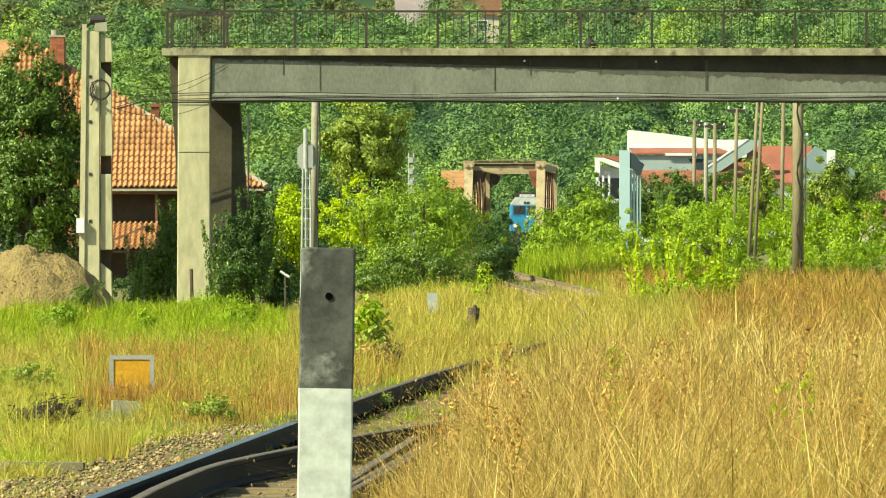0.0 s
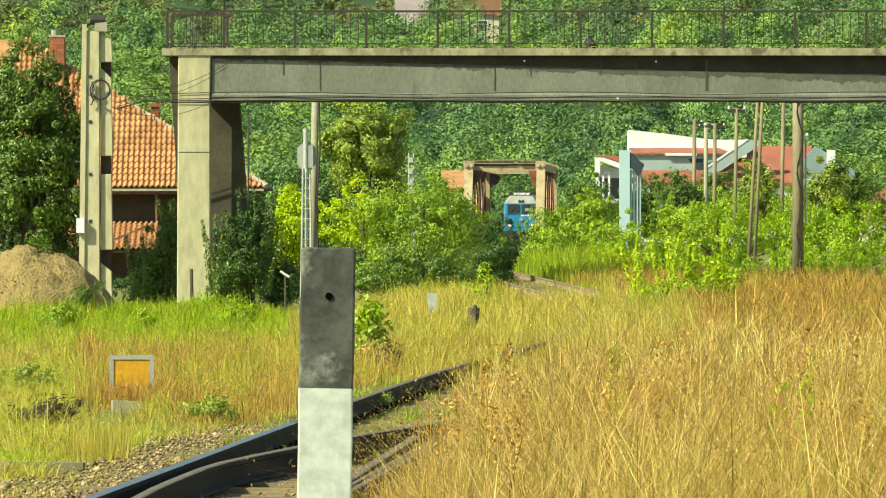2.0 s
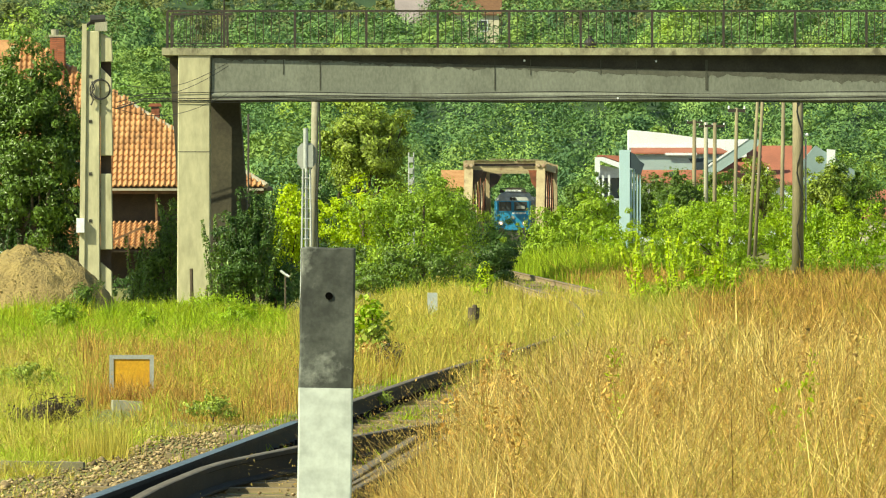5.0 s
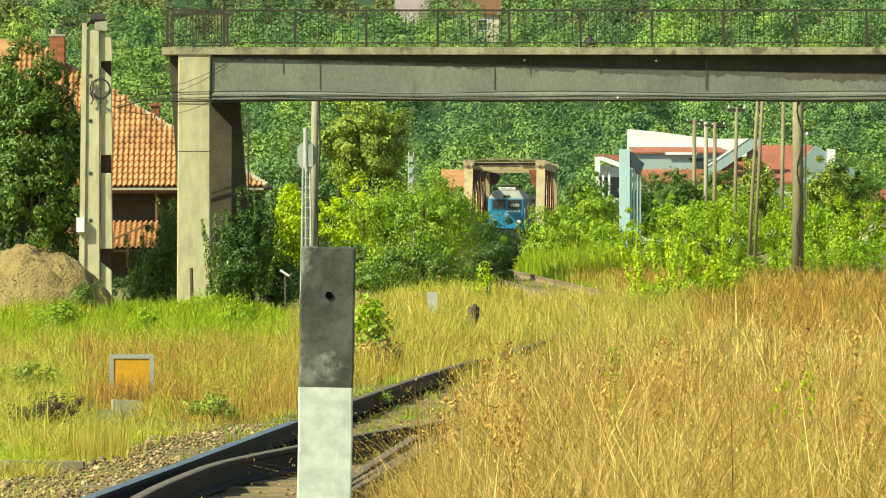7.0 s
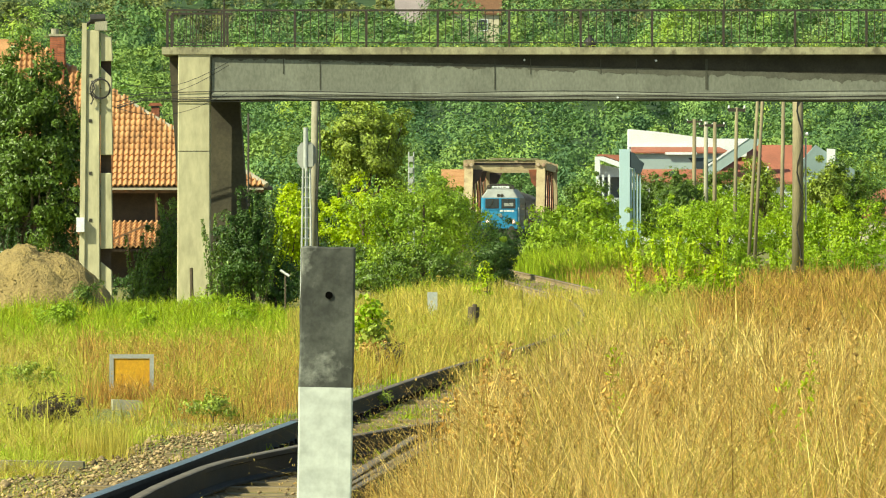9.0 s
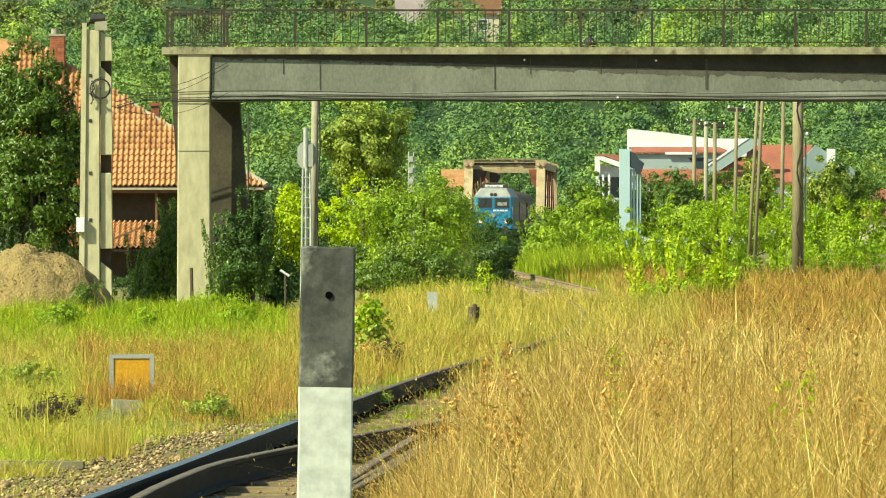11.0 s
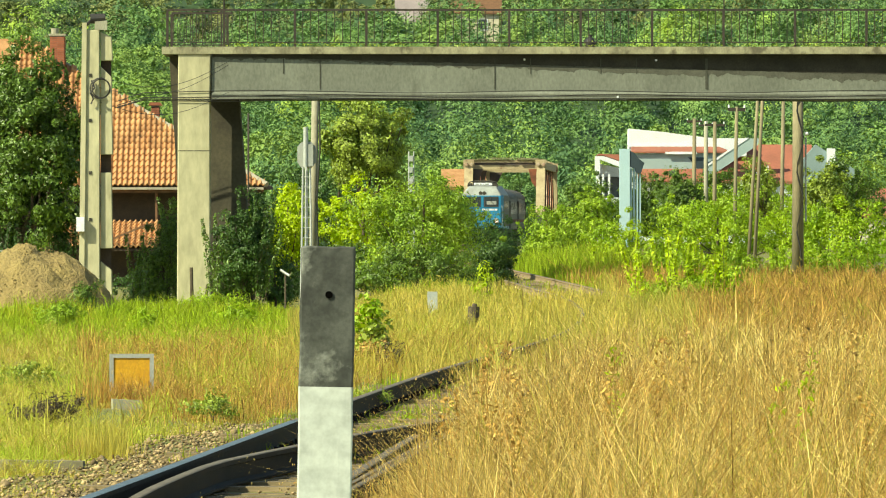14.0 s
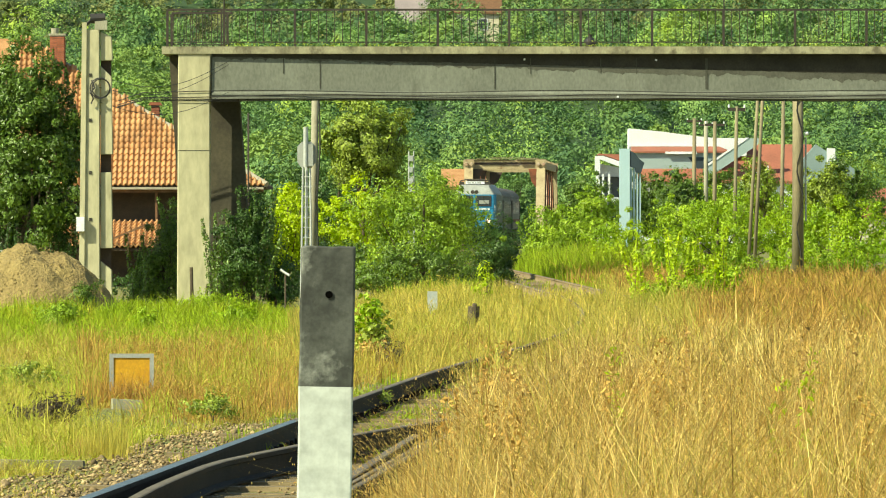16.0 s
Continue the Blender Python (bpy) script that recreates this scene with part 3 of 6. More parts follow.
def build_clutter():
    k = thing("wooden_stake", "short dark wooden stake leaning at the pier foot", "stake", pose(-7.35, 247.6, -1.0, 0, -2, 0))
    bm = shape()
    rod(bm, (0, 0, -0.1), (0.02, 0, 1.25), 0.06, 0.05, 7)
    part("stake", bm, M["bark"], k)
    k = thing("wooden_stake", "broken wooden stake beside the pier foot", "stake", pose(-6.95, 247.4, -1.0, 0, 4, 0))
    bm = shape()
    rod(bm, (0, 0, -0.1), (0.0, 0, 0.75), 0.05, 0.04, 7)
    rod(bm, (-0.02, -0.03, 0.35), (0.35, -0.03, 0.30), 0.03, 0.025, 6)
    part("stake", bm, M["bark"], k)
    k = thing("scrap_stand", "dark stand topped by a white metal sheet behind the earth heap", "scrap stand", pose(-13.15, 262, -1.0))
    bm = shape()
    box(bm, -0.6, 0.55, -0.05, 0.05, 0.0, 1.58)
    part("stand", bm, M["dark_wall"], k)
    bm = shape()
    box(bm, -0.6, 0.58, -0.2, 0.25, 1.58, 1.70)
    part("sheet", bm, M["white_paint"], k, "white metal sheet")
    k = thing("drain_pipe", "pale plastic pipe end on a dark stake in the bush's shade", "pipe", pose(-4.56, 244.5, -0.9))
    bm = shape()
    tube(bm, [(-0.14, 0, 1.10), (0.0, -0.05, 1.0), (0.12, -0.1, 0.93)], 0.04, 8)
    part("pipe", bm, M["zinc"], k)
    bm = shape()
    tube(bm, [(0.0, 0.0, 0.98), (0.0, 0.0, -0.1)], 0.025, 6)
    part("stake", bm, M["bark"], k)


# ---------------------------------------------------------------- footbridge
def build_footbridge():
    Y = 249.0
    b = thing("footbridge", "weathered concrete footbridge with rusty steel railings over the railway", "footbridge", pose(0, Y, 0))
    x0, x1 = -8.28, 21.0
    # pier
    bm = shape()
    prism(bm, ((-7.84, -1.2), (-6.85, -1.2), (-6.86, 5.2), (-6.84, 6.55), (-7.8, 6.55), (-7.81, 5.2)), 0.0, 0.7)
    part("pier_column", rounded(bm, 0.03, 1), M["concrete"], b, "pale concrete column with formwork lines")
    for z in (3.68, 5.2):
        bm = shape()
        box(bm, -7.80, -6.87, -0.006, 0.0, z - 0.010, z + 0.010)
        part("formwork_line", bm, M["near_black"], b, "dark formwork joint")
    # The wall's shade is put into its dark colour.
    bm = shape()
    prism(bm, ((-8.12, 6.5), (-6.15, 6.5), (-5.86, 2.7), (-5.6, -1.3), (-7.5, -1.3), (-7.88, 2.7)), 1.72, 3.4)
    part("stair_wall", bm, M["shade_wall"], b, "abutment wall of the stairs, coloured dark brown as in shade")
    # deck and beams
    bm = shape()
    box(bm, x0, x1, -0.05, 4.2, 6.53, 6.745)
    part("deck_slab", rounded(bm, 0.02, 1), M["deck"], b, "concrete deck slab with a chipped edge")
    skew = lambda x: 0.011 * (x + 6.82)     # the girders stand slightly askew under the deck
    for y in (0.10, 3.0):
        bm = shape()
        prism(bm, ((y, 6.53), (y + 0.4, 6.53), (y + 0.4, 5.42), (y + 0.46, 5.36), (y + 0.46, 5.20), (y - 0.05, 5.20), (y - 0.05, 5.36), (y, 5.42)), -6.82, x1, "x")
        for v in bm.verts:
            v.co.y += skew(v.co.x)
        part("girder", bm, M["beam"], b, "grey concrete girder with dark water stains")
    # stains plus painted deck shadow below the slab: grey grime under black lichen crust
    for name, mat, y, reach, rag, label in (("grime_stain", M["grime_shade"], 0.096, 1.35, 1.0, "grey grime and soft painted shadow edge with ragged drips"), ("lichen_crust", M["near_black"], 0.092, 1.0, 0.35, "black lichen crust and painted shadow of the deck edge")):
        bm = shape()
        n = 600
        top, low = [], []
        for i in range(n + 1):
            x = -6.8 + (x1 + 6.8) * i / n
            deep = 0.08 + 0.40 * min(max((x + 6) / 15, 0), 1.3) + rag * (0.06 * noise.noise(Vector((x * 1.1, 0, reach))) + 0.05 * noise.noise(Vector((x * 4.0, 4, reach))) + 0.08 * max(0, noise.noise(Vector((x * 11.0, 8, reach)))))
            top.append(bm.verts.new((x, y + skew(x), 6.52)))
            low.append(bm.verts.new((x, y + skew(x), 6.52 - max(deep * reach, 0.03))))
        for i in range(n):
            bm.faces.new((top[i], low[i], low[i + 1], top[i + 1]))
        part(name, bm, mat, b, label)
    for x in (-3.62, 1.53, 7.77, 2.58, 4.65, -4.7, 5.7):
        bm = shape()
        w = 0.035 if x == 7.77 else 0.014
        box(bm, x - w, x + w, 0.084 + skew(x), 0.090 + skew(x), 5.5 if x in (-3.62, 1.53, 7.77) else 5.95, 6.4)
        part("drip_stain", bm, M["joint"], b, "dark drip stain")
    bm = shape()
    bar(bm, (-6.8, 0.045 + skew(-6.8), 5.30), (x1, 0.045 + skew(x1), 5.30), 0.006, 0.02)
    part("ledge_line", bm, M["joint"], b, "dark line along the girder's ledge")
    # railings
    bm = shape()
    box(bm, -0.010, 0.010, -0.008, 0.008, 0.0, 0.91)
    baluster = bpy.data.meshes.new("baluster")
    bm.to_mesh(baluster), bm.free()
    baluster.materials.append(M["rust"])
    for y, end in ((0.06, x1), (4.0, -6.3)):
        bm = shape()
        box(bm, x0 + 0.15, end, y - 0.03, y + 0.03, 7.80, 7.86)
        part("handrail", bm, M["rust"], b)
        bm = shape()
        box(bm, x0 + 0.15, end, y - 0.015, y + 0.015, 6.86, 6.89)
        part("bottom_rail", bm, M["rust"], b)
        posts = [-8.12, -6.45]
        while posts[-1] + 2.105 < end:
            posts.append(posts[-1] + (2.085 if len(posts) == 2 else 2.105))
        for i, px in enumerate(posts):
            bm = shape()
            box(bm, px - 0.036, px + 0.036, y - 0.04, y + 0.04, 6.74, 7.80)
            if px in (posts[1],):
                box(bm, px - 0.10, px - 0.06, y - 0.03, y + 0.03, 6.74, 7.80)
            part("rail_post", bm, M["rust"], b)
        for p0, p1 in zip(posts, posts[1:]):
            k = 9
            for i in range(1, k):
                q = p0 + (p1 - p0) * i / k
                o = new("baluster", baluster)
                o.parent, o.matrix_basis = b, pose(q, y, 6.89)
    for px in (-6.45, 8.28):
        bm = shape()
        rod(bm, (px, 0.12, 6.74), (px, 0.12, 10.2), 0.022, 0.018, 6)
        part("lamp_pole", bm, M["rust"], b, "thin steel pole")
    for x, z in ((6.28, 6.35), (2.4, 6.37), (5.15, 5.26)):
        bm = shape()
        rod(bm, (x, 0.02 + skew(x), z), (x, 0.10 + skew(x), z), 0.035, 0.03, 8)
        part("insulator", bm, M["white_paint"], b, "small white insulator")
    bag = thing("black_bag", "black refuse bag standing on the footbridge deck", "bag", pose(4.37, Y + 2.0, 6.745))
    bm = shape()
    bmesh.ops.create_icosphere(bm, subdivisions=3, radius=0.17)
    for v in bm.verts:
        v.co += v.co.normalized() * 0.05 * noise.noise(v.co * 14)
        v.co.z = max(v.co.z * 1.1, -0.14) + 0.14
    part("sack", bm, M["cable"], bag, smooth=True)
    bm = shape()
    rod(bm, (0, 0, 0.30), (0.02, 0, 0.40), 0.03, 0.06, 7)
    part("knot", bm, M["cable"], bag)
    # moss and weeds on the deck edge
    rng = np.random.default_rng(8)
    n = 1500
    pos = np.stack([rng.uniform(-6.5, x1, n), rng.uniform(0.0, 0.12, n), 6.76 + np.abs(rng.normal(0, 0.05, n)) * (1 + np.sin(np.arange(n) * 0.0))], -1)
    tagged(sheet("moss_fringe", leaves(rng, pos, np.tile([0, -1.0, 0.5], (n, 1)), 0.06), LEAF, M["leaf_olive"], b), "low weeds along the deck edge", kind="stuff")
    # cables slung under the girder
    for z, sag, y in ((5.42, 0.10, -0.04), (5.29, 0.14, -0.06), (5.21, 0.05, -0.08), (5.17, 0.10, -0.05)):
        c = thing("overhead_cable", "thin black cable slung along the footbridge girder", "cable", group="cables under the footbridge")
        bm = shape()
        pts = [(-9.6 + 31 * i / 40, Y + y, z + sag * math.sin(i * 0.55 + z * 9) * 0.35 - (0.25 if i == 0 else 0)) for i in range(41)]
        part("wire", tube(bm, pts, 0.012, 4), M["cable"], c)


def build_pylon():
    p = thing("concrete_pylon", "tall pale concrete line pylon with recessed panels and cable coil", "pylon", pose(-9.62, 234, -1.0))
    bm = shape()
    prism(bm, ((-0.45, 0), (0.12, 0), (0.11, 7.9), (-0.34, 7.9)), 0.0, 0.3)
    part("shaft", rounded(bm, 0.02, 1), M["concrete"], p)
    bm = shape()
    prism(bm, ((-0.47, 0), (-0.32, 0), (-0.24, 8.1), (-0.37, 8.1)), -0.06, 0.0)
    part("rib", bm, M["concrete"], p, "pale edge rib of the pylon")
    for a, b, c, d in ((0.0, 1.25, 0.98, 1.5), (1.55 + 0.3, 3.95, 1.85, 3.95), (4.45, 6.6, 4.45, 6.9), (7.05, 7.7, 7.05, 7.85)):
        bm = shape()
        prism(bm, ((0.13, a), (0.47, a), (0.44, b), (0.13, d)), 0.12, 0.42)
        part("side_panel", rounded(bm, 0.015, 1), M["concrete"], p)
    # Back sheet coloured dark to give the openings their shade.
    bm = shape()
    box(bm, 0.13, 0.42, 0.36, 0.44, 0.0, 7.6)
    part("back_web", bm, M["dark_wall"], p, "dark sheet standing for the shaded recess of the pylon")
    for z in (2.6, 3.9, 5.35, 6.6):
        bm = shape()
        box(bm, -0.18, -0.10, -0.02, 0.0, z, z + 0.09)
        part("socket", bm, M["near_black"], p, "dark socket in the shaft")
    bm = shape()
    rod(bm, (-0.15, 0.10, 8.21), (0.27, 0.10, 8.23), 0.135, 0.125, 12)
    for k, z in ((-0.28, 8.02), (-0.31, 7.93), (-0.25, 8.08)):
        tube(bm, [(-0.12, 0.08, 8.18), (k, 0.05, z), (k - 0.03, 0.02, z - 0.2)], 0.03, 5)
    part("pole_cap", bm, M["cable"], p, "black cap with cable ends on the top")
    bm = shape()
    box(bm, -0.02, 0.32, 0.0, 0.24, 7.9, 8.16)
    part("cap_block", bm, M["pole_grey"], p)
    for r, off in ((0.27, 0.0), (0.25, 0.03)):
        bm = shape()
        pts = [(0.13 + off + r * math.cos(i * math.pi / 14), -0.1, 6.28 + 1.03 * r * math.sin(i * math.pi / 14)) for i in range(29)]
        part("cable_coil", tube(bm, pts, 0.02, 5), M["cable"], p, "black coil of spare cable")
    bm = shape()
    tube(bm, [(-0.1, -0.08, 6.5), (-0.02, -0.1, 6.3), (-0.14, -0.1, 6.15), (-0.05, -0.1, 6.0), (-0.12, -0.1, 5.85)], 0.03, 5)
    part("cable_tail", bm, M["cable"], p, "tangled black cable")
    b = shape()
    box(b, -0.52, -0.3, -0.22, -0.065, 2.32, 2.72)
    part("meter_box", rounded(b, 0.02, 2), M["white_paint"], p, "white meter box")
    for i, (za, zb) in enumerate(((5.3, 6.2), (5.6, 6.3), (4.9, 5.4))):
        c = thing("overhead_cable", "thin black cable between the pylon and the footbridge", "cable", group="cables at the pylon")
        bm = shape()
        pts = [(-9.5 + 3.2 * k / 12, 233.9 + 14.5 * k / 12, za + (zb - za) * k / 12 - 0.5 * math.sin(math.pi * k / 12)) for k in range(13)]
        part("wire", tube(bm, pts, 0.008, 4), M["cable"], c)


def build_signal():
    s = thing("railway_signal", "grey colour-light signal seen from behind on a lattice mast", "railway signal", pose(-3.23, 200, -0.72))
    for x in (-0.11, 0.11):
        bm = shape()
        rod(bm, (x * 1.25, 0, 0), (x * 0.75, 0, 3.6), 0.028, 0.024, 7)
        part("mast_leg", bm, M["zinc"], s)
    bm = shape()
    rod(bm, (0.0, 0.14, 0), (0.0, 0.1, 4.45), 0.045, 0.04, 8)
    part("mast_pipe", bm, M["zinc"], s)
    z = 0.25
    while z < 3.5:
        bm = shape()
        rod(bm, (-0.125, 0, z), (0.125, 0, z), 0.014, 0.014, 6)
        part("rung", bm, M["zinc"], s)
        z += 0.24
    bm = shape()
    prism(bm, ((-0.22, 3.72), (-0.12, 3.58), (0.12, 3.58), (0.22, 3.72), (0.22, 4.08), (0.12, 4.2), (-0.12, 4.2), (-0.22, 4.08)), 0.12, 0.16)
    part("background_plate", bm, M["grey_paint"], s, "grey signal plate with cut corners")
    bm = shape()
    box(bm, -0.02, 0.16, -0.08, 0.11, 3.62, 4.15)
    part("lamp_housing", rounded(bm, 0.03, 2), M["grey_paint"], s)
    bm = shape()
    rod(bm, (-0.02, -0.06, 3.6), (-0.02, -0.06, 4.55), 0.055, 0.055, 10)
    part("cable_pipe", bm, M["zinc"], s, "pale vertical pipe")
    bm = shape()
    box(bm, -0.3, 0.3, -0.25, 0.3, -0.1, 0.12)
    part("footing", bm, M["concrete"], s)


def line_pole(x, y, z0, z1, r0, r1, lean, mat, label, arms=(), twin=0.0):
    p = thing("line_pole", label, "utility pole", pose(x, y, z0 - 0.3, 0, lean, 0), group="poles along the railway")
    h = z1 - z0 + 0.3
    for off in ((0.0,) if not twin else (0.0, twin)):
        bm = shape()
        rod(bm, (off, 0, 0), (off * 0.75, 0, h), r0, r1, 12)
        part("pole_shaft", bm, mat, p, smooth=True)
    for z, half in arms:
        bm = shape()
        box(bm, -half, half, -0.06, 0.06, h - z - 0.07, h - z + 0.07)
        part("crossarm", bm, M["rust"], p, "dark steel crossarm")
        for k in (-0.9, 0.9):
            bm = shape()
            rod(bm, (k * half, 0, h - z + 0.07), (k * half, 0, h - z + 0.2), 0.045, 0.035, 8)
            part("insulator", bm, M["white_paint"], p, "white porcelain insulator")
    return p


def build_poles():
    p = line_pole(11.0, 262, -0.3, 6.8, 0.185, 0.16, 0.0, M["pole_wood"], "weathered wooden pole with a black cable running down it", ())
    bm = shape()
    pts = [(0.06 + 0.10 * math.sin(i * 0.9) * (1 if 3 < i < 22 else 0.4), -0.17, 0.5 + i * 0.27) for i in range(25)]
    part("down_cable", tube(bm, pts, 0.022, 5), M["cable"], p, "loose black cable")
    bm = shape()
    rod(bm, (0.22, -0.05, 4.9), (0.32, -0.08, 4.93), 0.06, 0.05, 8)
    part("lamp_bracket", bm, M["white_paint"], p, "small white fitting")
    bm = shape()
    rod(bm, (0.24, 0, 2.2), (0.24, 0, 4.8), 0.03, 0.03, 6)
    part("conduit", bm, M["zinc"], p, "thin pale conduit")
    line_pole(10.8, 300, -0.3, 6.6, 0.065, 0.055, 3.2, M["pole_wood"], "leaning pair of weathered wooden line poles", (), 0.22)
    line_pole(12.05, 350, -0.3, 6.35, 0.085, 0.07, 0.9, M["pole_wood"], "weathered wooden line pole with a crossarm", ((0.12, 0.36),))
    line_pole(16.05, 500, -0.2, 7.5, 0.13, 0.11, 0.2, M["pole_wood"], "weathered wooden line pole with a crossarm", ((0.2, 0.6),))
    line_pole(17.8, 600, -0.2, 8.9, 0.16, 0.13, 0.3, M["pole_wood"], "wooden line pole with a crossarm", ((0.2, 0.55),))
    line_pole(18.35, 590, -0.2, 8.6, 0.16, 0.14, 0.0, M["pole_grey"], "grey concrete line pole beside wooden poles", ((0.3, 0.5),))
    line_pole(17.2, 430, -0.2, 8.0, 0.11, 0.09, 0.8, M["pole_wood"], "slim weathered wooden line pole", ())
    p = line_pole(-3.98, 257, -0.9, 6.6, 0.13, 0.10, 0.8, M["pole_grey"], "grey concrete pole with a dark cable behind a signal", ())
    bm = shape()
    tube(bm, [(0.12, -0.14, 0.6), (0.16, -0.15, 2.0), (0.10, -0.14, 3.6), (0.17, -0.13, 5.0), (0.12, -0.12, 6.8)], 0.028, 5)
    part("down_cable", bm, M["cable"], p, "dark cable down the pole")
    line_pole(-6.1, 265, -0.9, 5.0, 0.035, 0.03, 0.0, M["rust"], "thin dark steel pole in front of trees", ())
    w = thing("lattice_antenna", "small white lattice antenna mast above the bushes", "antenna mast", pose(-1.27, 338, -0.6))
    for x in (-0.12, 0.12):
        bm = shape()
        rod(bm, (x, 0, 0), (x * 0.8, 0, 5.0), 0.035, 0.03, 6)
        part("mast_leg", bm, M["zinc"], w)
    for i in range(12):
        bm = shape()
        rod(bm, (-0.12, 0, 0.6 + i * 0.36), (0.12, 0, 0.8 + i * 0.36), 0.022, 0.022, 5)
        part("brace", bm, M["zinc"], w)
    for z, s in ((4.6, 0.11), (4.15, 0.08), (3.7, 0.11), (3.3, 0.08)):
        bm = shape()
        box(bm, -s, s * 0.7, -0.12, 0.05, z, z + 0.22)
        part("antenna_box", rounded(bm, 0.03, 1), M["zinc"], w)


# ---------------------------------------------------------------- railway bridge and train
HEADING = -1.92


def along(t):
    """Place of the locomotive's front on the straight line at t seconds."""
    y = 722 - 9.3 * t
    return 2.43 + 0.0336 * (y - 582), y, grade(y)


def laced_upright(x, y, z0, z1):
    """Two slim angle irons with zigzag lacing between them."""
    bm = shape()
    for k in (-0.17, 0.17):
        bar(bm, (x, y + k, z0), (x, y + k, z1), 0.14, 0.09)
    z, side = z0 + 0.3, 1
    while z < z1 - 0.5:
        bar(bm, (x, y - 0.17 * side, z), (x, y + 0.17 * side, z + 0.4), 0.05, 0.05)
        z, side = z + 0.4, -side
    return bm


def build_truss():
    b = thing("truss_bridge", "old steel truss railway bridge with flaking tan paint and rust", "railway bridge", pose(4.55, 645, 0, 0, 0, HEADING))
    H, L, W = 5.93, 59.0, 2.78
    ys = [7.0 + i * 7.5 for i in range(7)]
    for sx in (-1, 1):
        x = sx * W
        for y0, y1 in ((0, 7.0), (L, L - 7.0)):
            bm = shape()
            bar(bm, (x, y0, -0.6), (x, y1, H), 0.66, 0.55)
            post = part("end_post", bm, M["truss"], b, "inclined tan end post")
            bm = shape()
            for k in (-0.30, 0.30):
                bar(bm, (x + k, y0 - 0.29, -0.5), (x + k, y1 - 0.29, H - 0.1), 0.06, 0.06)
            part("edge_angle", bm, M["truss_red"], post, "rusty edge angle")
        bm = shape()
        bar(bm, (x, 6.7, H), (x, L - 6.7, H), 0.5, 0.55)
        part("top_chord", bm, M["truss"], b)
        bm = shape()
        bar(bm, (x, -0.4, -0.5), (x, L + 0.4, -0.6), 0.45, 0.7)
        part("bottom_chord", bm, M["truss_dark"], b)
        for i, y in enumerate(ys):
            if i == 6:
                bm = shape()
                bar(bm, (x, y, -0.6), (x, y, H + 0.05), 0.68, 0.5)
                part("portal_post", bm, M["truss"], b, "broad tan portal post")
            elif i:
                part("vertical", laced_upright(x, y, -0.4, H - 0.2), M["truss_red"] if i % 2 else M["truss_dark"], b, "laced rusty upright")
            if i < 6:
                for k in (-0.12, 0.12):
                    bm = shape()
                    bar(bm, (x + k, y, H - 0.3), (x + k, ys[i + 1], -0.3), 0.07, 0.22)
                    part("diagonal", bm, M["truss_dark"], b, "dark lattice diagonal")
                bm = shape()
                bar(bm, (x, y, -0.3), (x, ys[i + 1], H - 0.3), 0.07, 0.16)
                part("diagonal", bm, M["truss_red"] if i % 2 else M["truss_pale"], b, "rusty lattice diagonal")
        # knee plates under the portals; the dark ones have their shade in the colour
        for y, wide, deep, mat in ((ys[0], 0.85, 1.45, "truss_dark") if sx < 0 else (ys[0], 0.72, 1.75, "truss_red"), (ys[6], 1.15, 1.5, "truss_dark"), (ys[3], 0.5, 1.2, "truss_dark")):
            if sx > 0 and mat == "truss_dark":
                continue
            bm = shape()
            prism(bm, ((x - sx * 0.25, H - 0.30), (x - sx * (0.25 + wide), H - 0.30), (x - sx * (0.30 + wide * 0.62), H - deep * 0.72), (x - sx * 0.40, H - deep), (x - sx * 0.25, H - deep - 0.5)), y - 0.2, y - 0.10)
            part("gusset", bm, M[mat], b, "corner gusset")
        for y in (6.35, ys[6] - 0.3):
            for k in (-0.2, 0.2):
                bm = shape()
                rod(bm, (x + k, y, H + 0.06), (x + k, y - 0.2, H + 0.06), 0.15, 0.12, 10)
                part("bolted_cap", bm, M["truss_pale"], b, "pale bolted cap")
            bm = shape()
            box(bm, x - 0.42, x + 0.42, y + 0.02, y + 0.3, H - 0.25, H + 0.42)
            part("corner_block", rounded(bm, 0.04, 1), M["truss"], b, "tan corner block")
    for i, y in enumerate(ys):
        bm = shape()
        box(bm, -W - 0.35, W + 0.35, y - 0.25, y + 0.25, H + 0.26, H + 0.40)
        box(bm, -W + 0.3, W - 0.3, y - 0.12, y + 0.12, H - 0.30, H + 0.02)
        part("cross_beam", bm, M["truss"], b, "tan portal beam")
        if i in (0, 6):
            # Solid strip whose dark colour stands for the shaded gap.
            bm = shape()
            box(bm, -W + 0.3, W - 0.3, y - 0.16, y + 0.16, H + 0.06, H + 0.22)
            part("portal_channel", bm, M["truss_dark"], b, "dark strip drawn as the shaded gap between the portal beams")
    for y0, y1 in zip(ys, ys[1:]):
        for a, c in ((-W, W), (W, -W)):
            bm = shape()
            bar(bm, (a, y0, H + 0.1), (c, y1, H + 0.1), 0.12, 0.12)
            part("wind_brace", bm, M["truss_dark"], b)
    for a, c, z, y in ((-2.2, 0.6, 0.45, 6.5), (0.9, 3.0, 0.42, 6.45), (-1.2, 1.5, 0.53, 7.1), (1.2, 2.6, 0.50, 6.9), (-3.1, -1.6, 0.42, 6.6)):
        bm = shape()
        box(bm, a, c, y, y + 0.26, H + z, H + z + 0.05)
        part("walk_plank", bm, M["pole_wood"], b, "loose plank on the portal")
    # abutments
    for y in (-1.2, L + 0.4):
        bm = shape()
        box(bm, -3.6, 3.6, y - 0.6, y + 1.4, -3.0, -0.98)
        part("abutment", bm, M["concrete"], b)


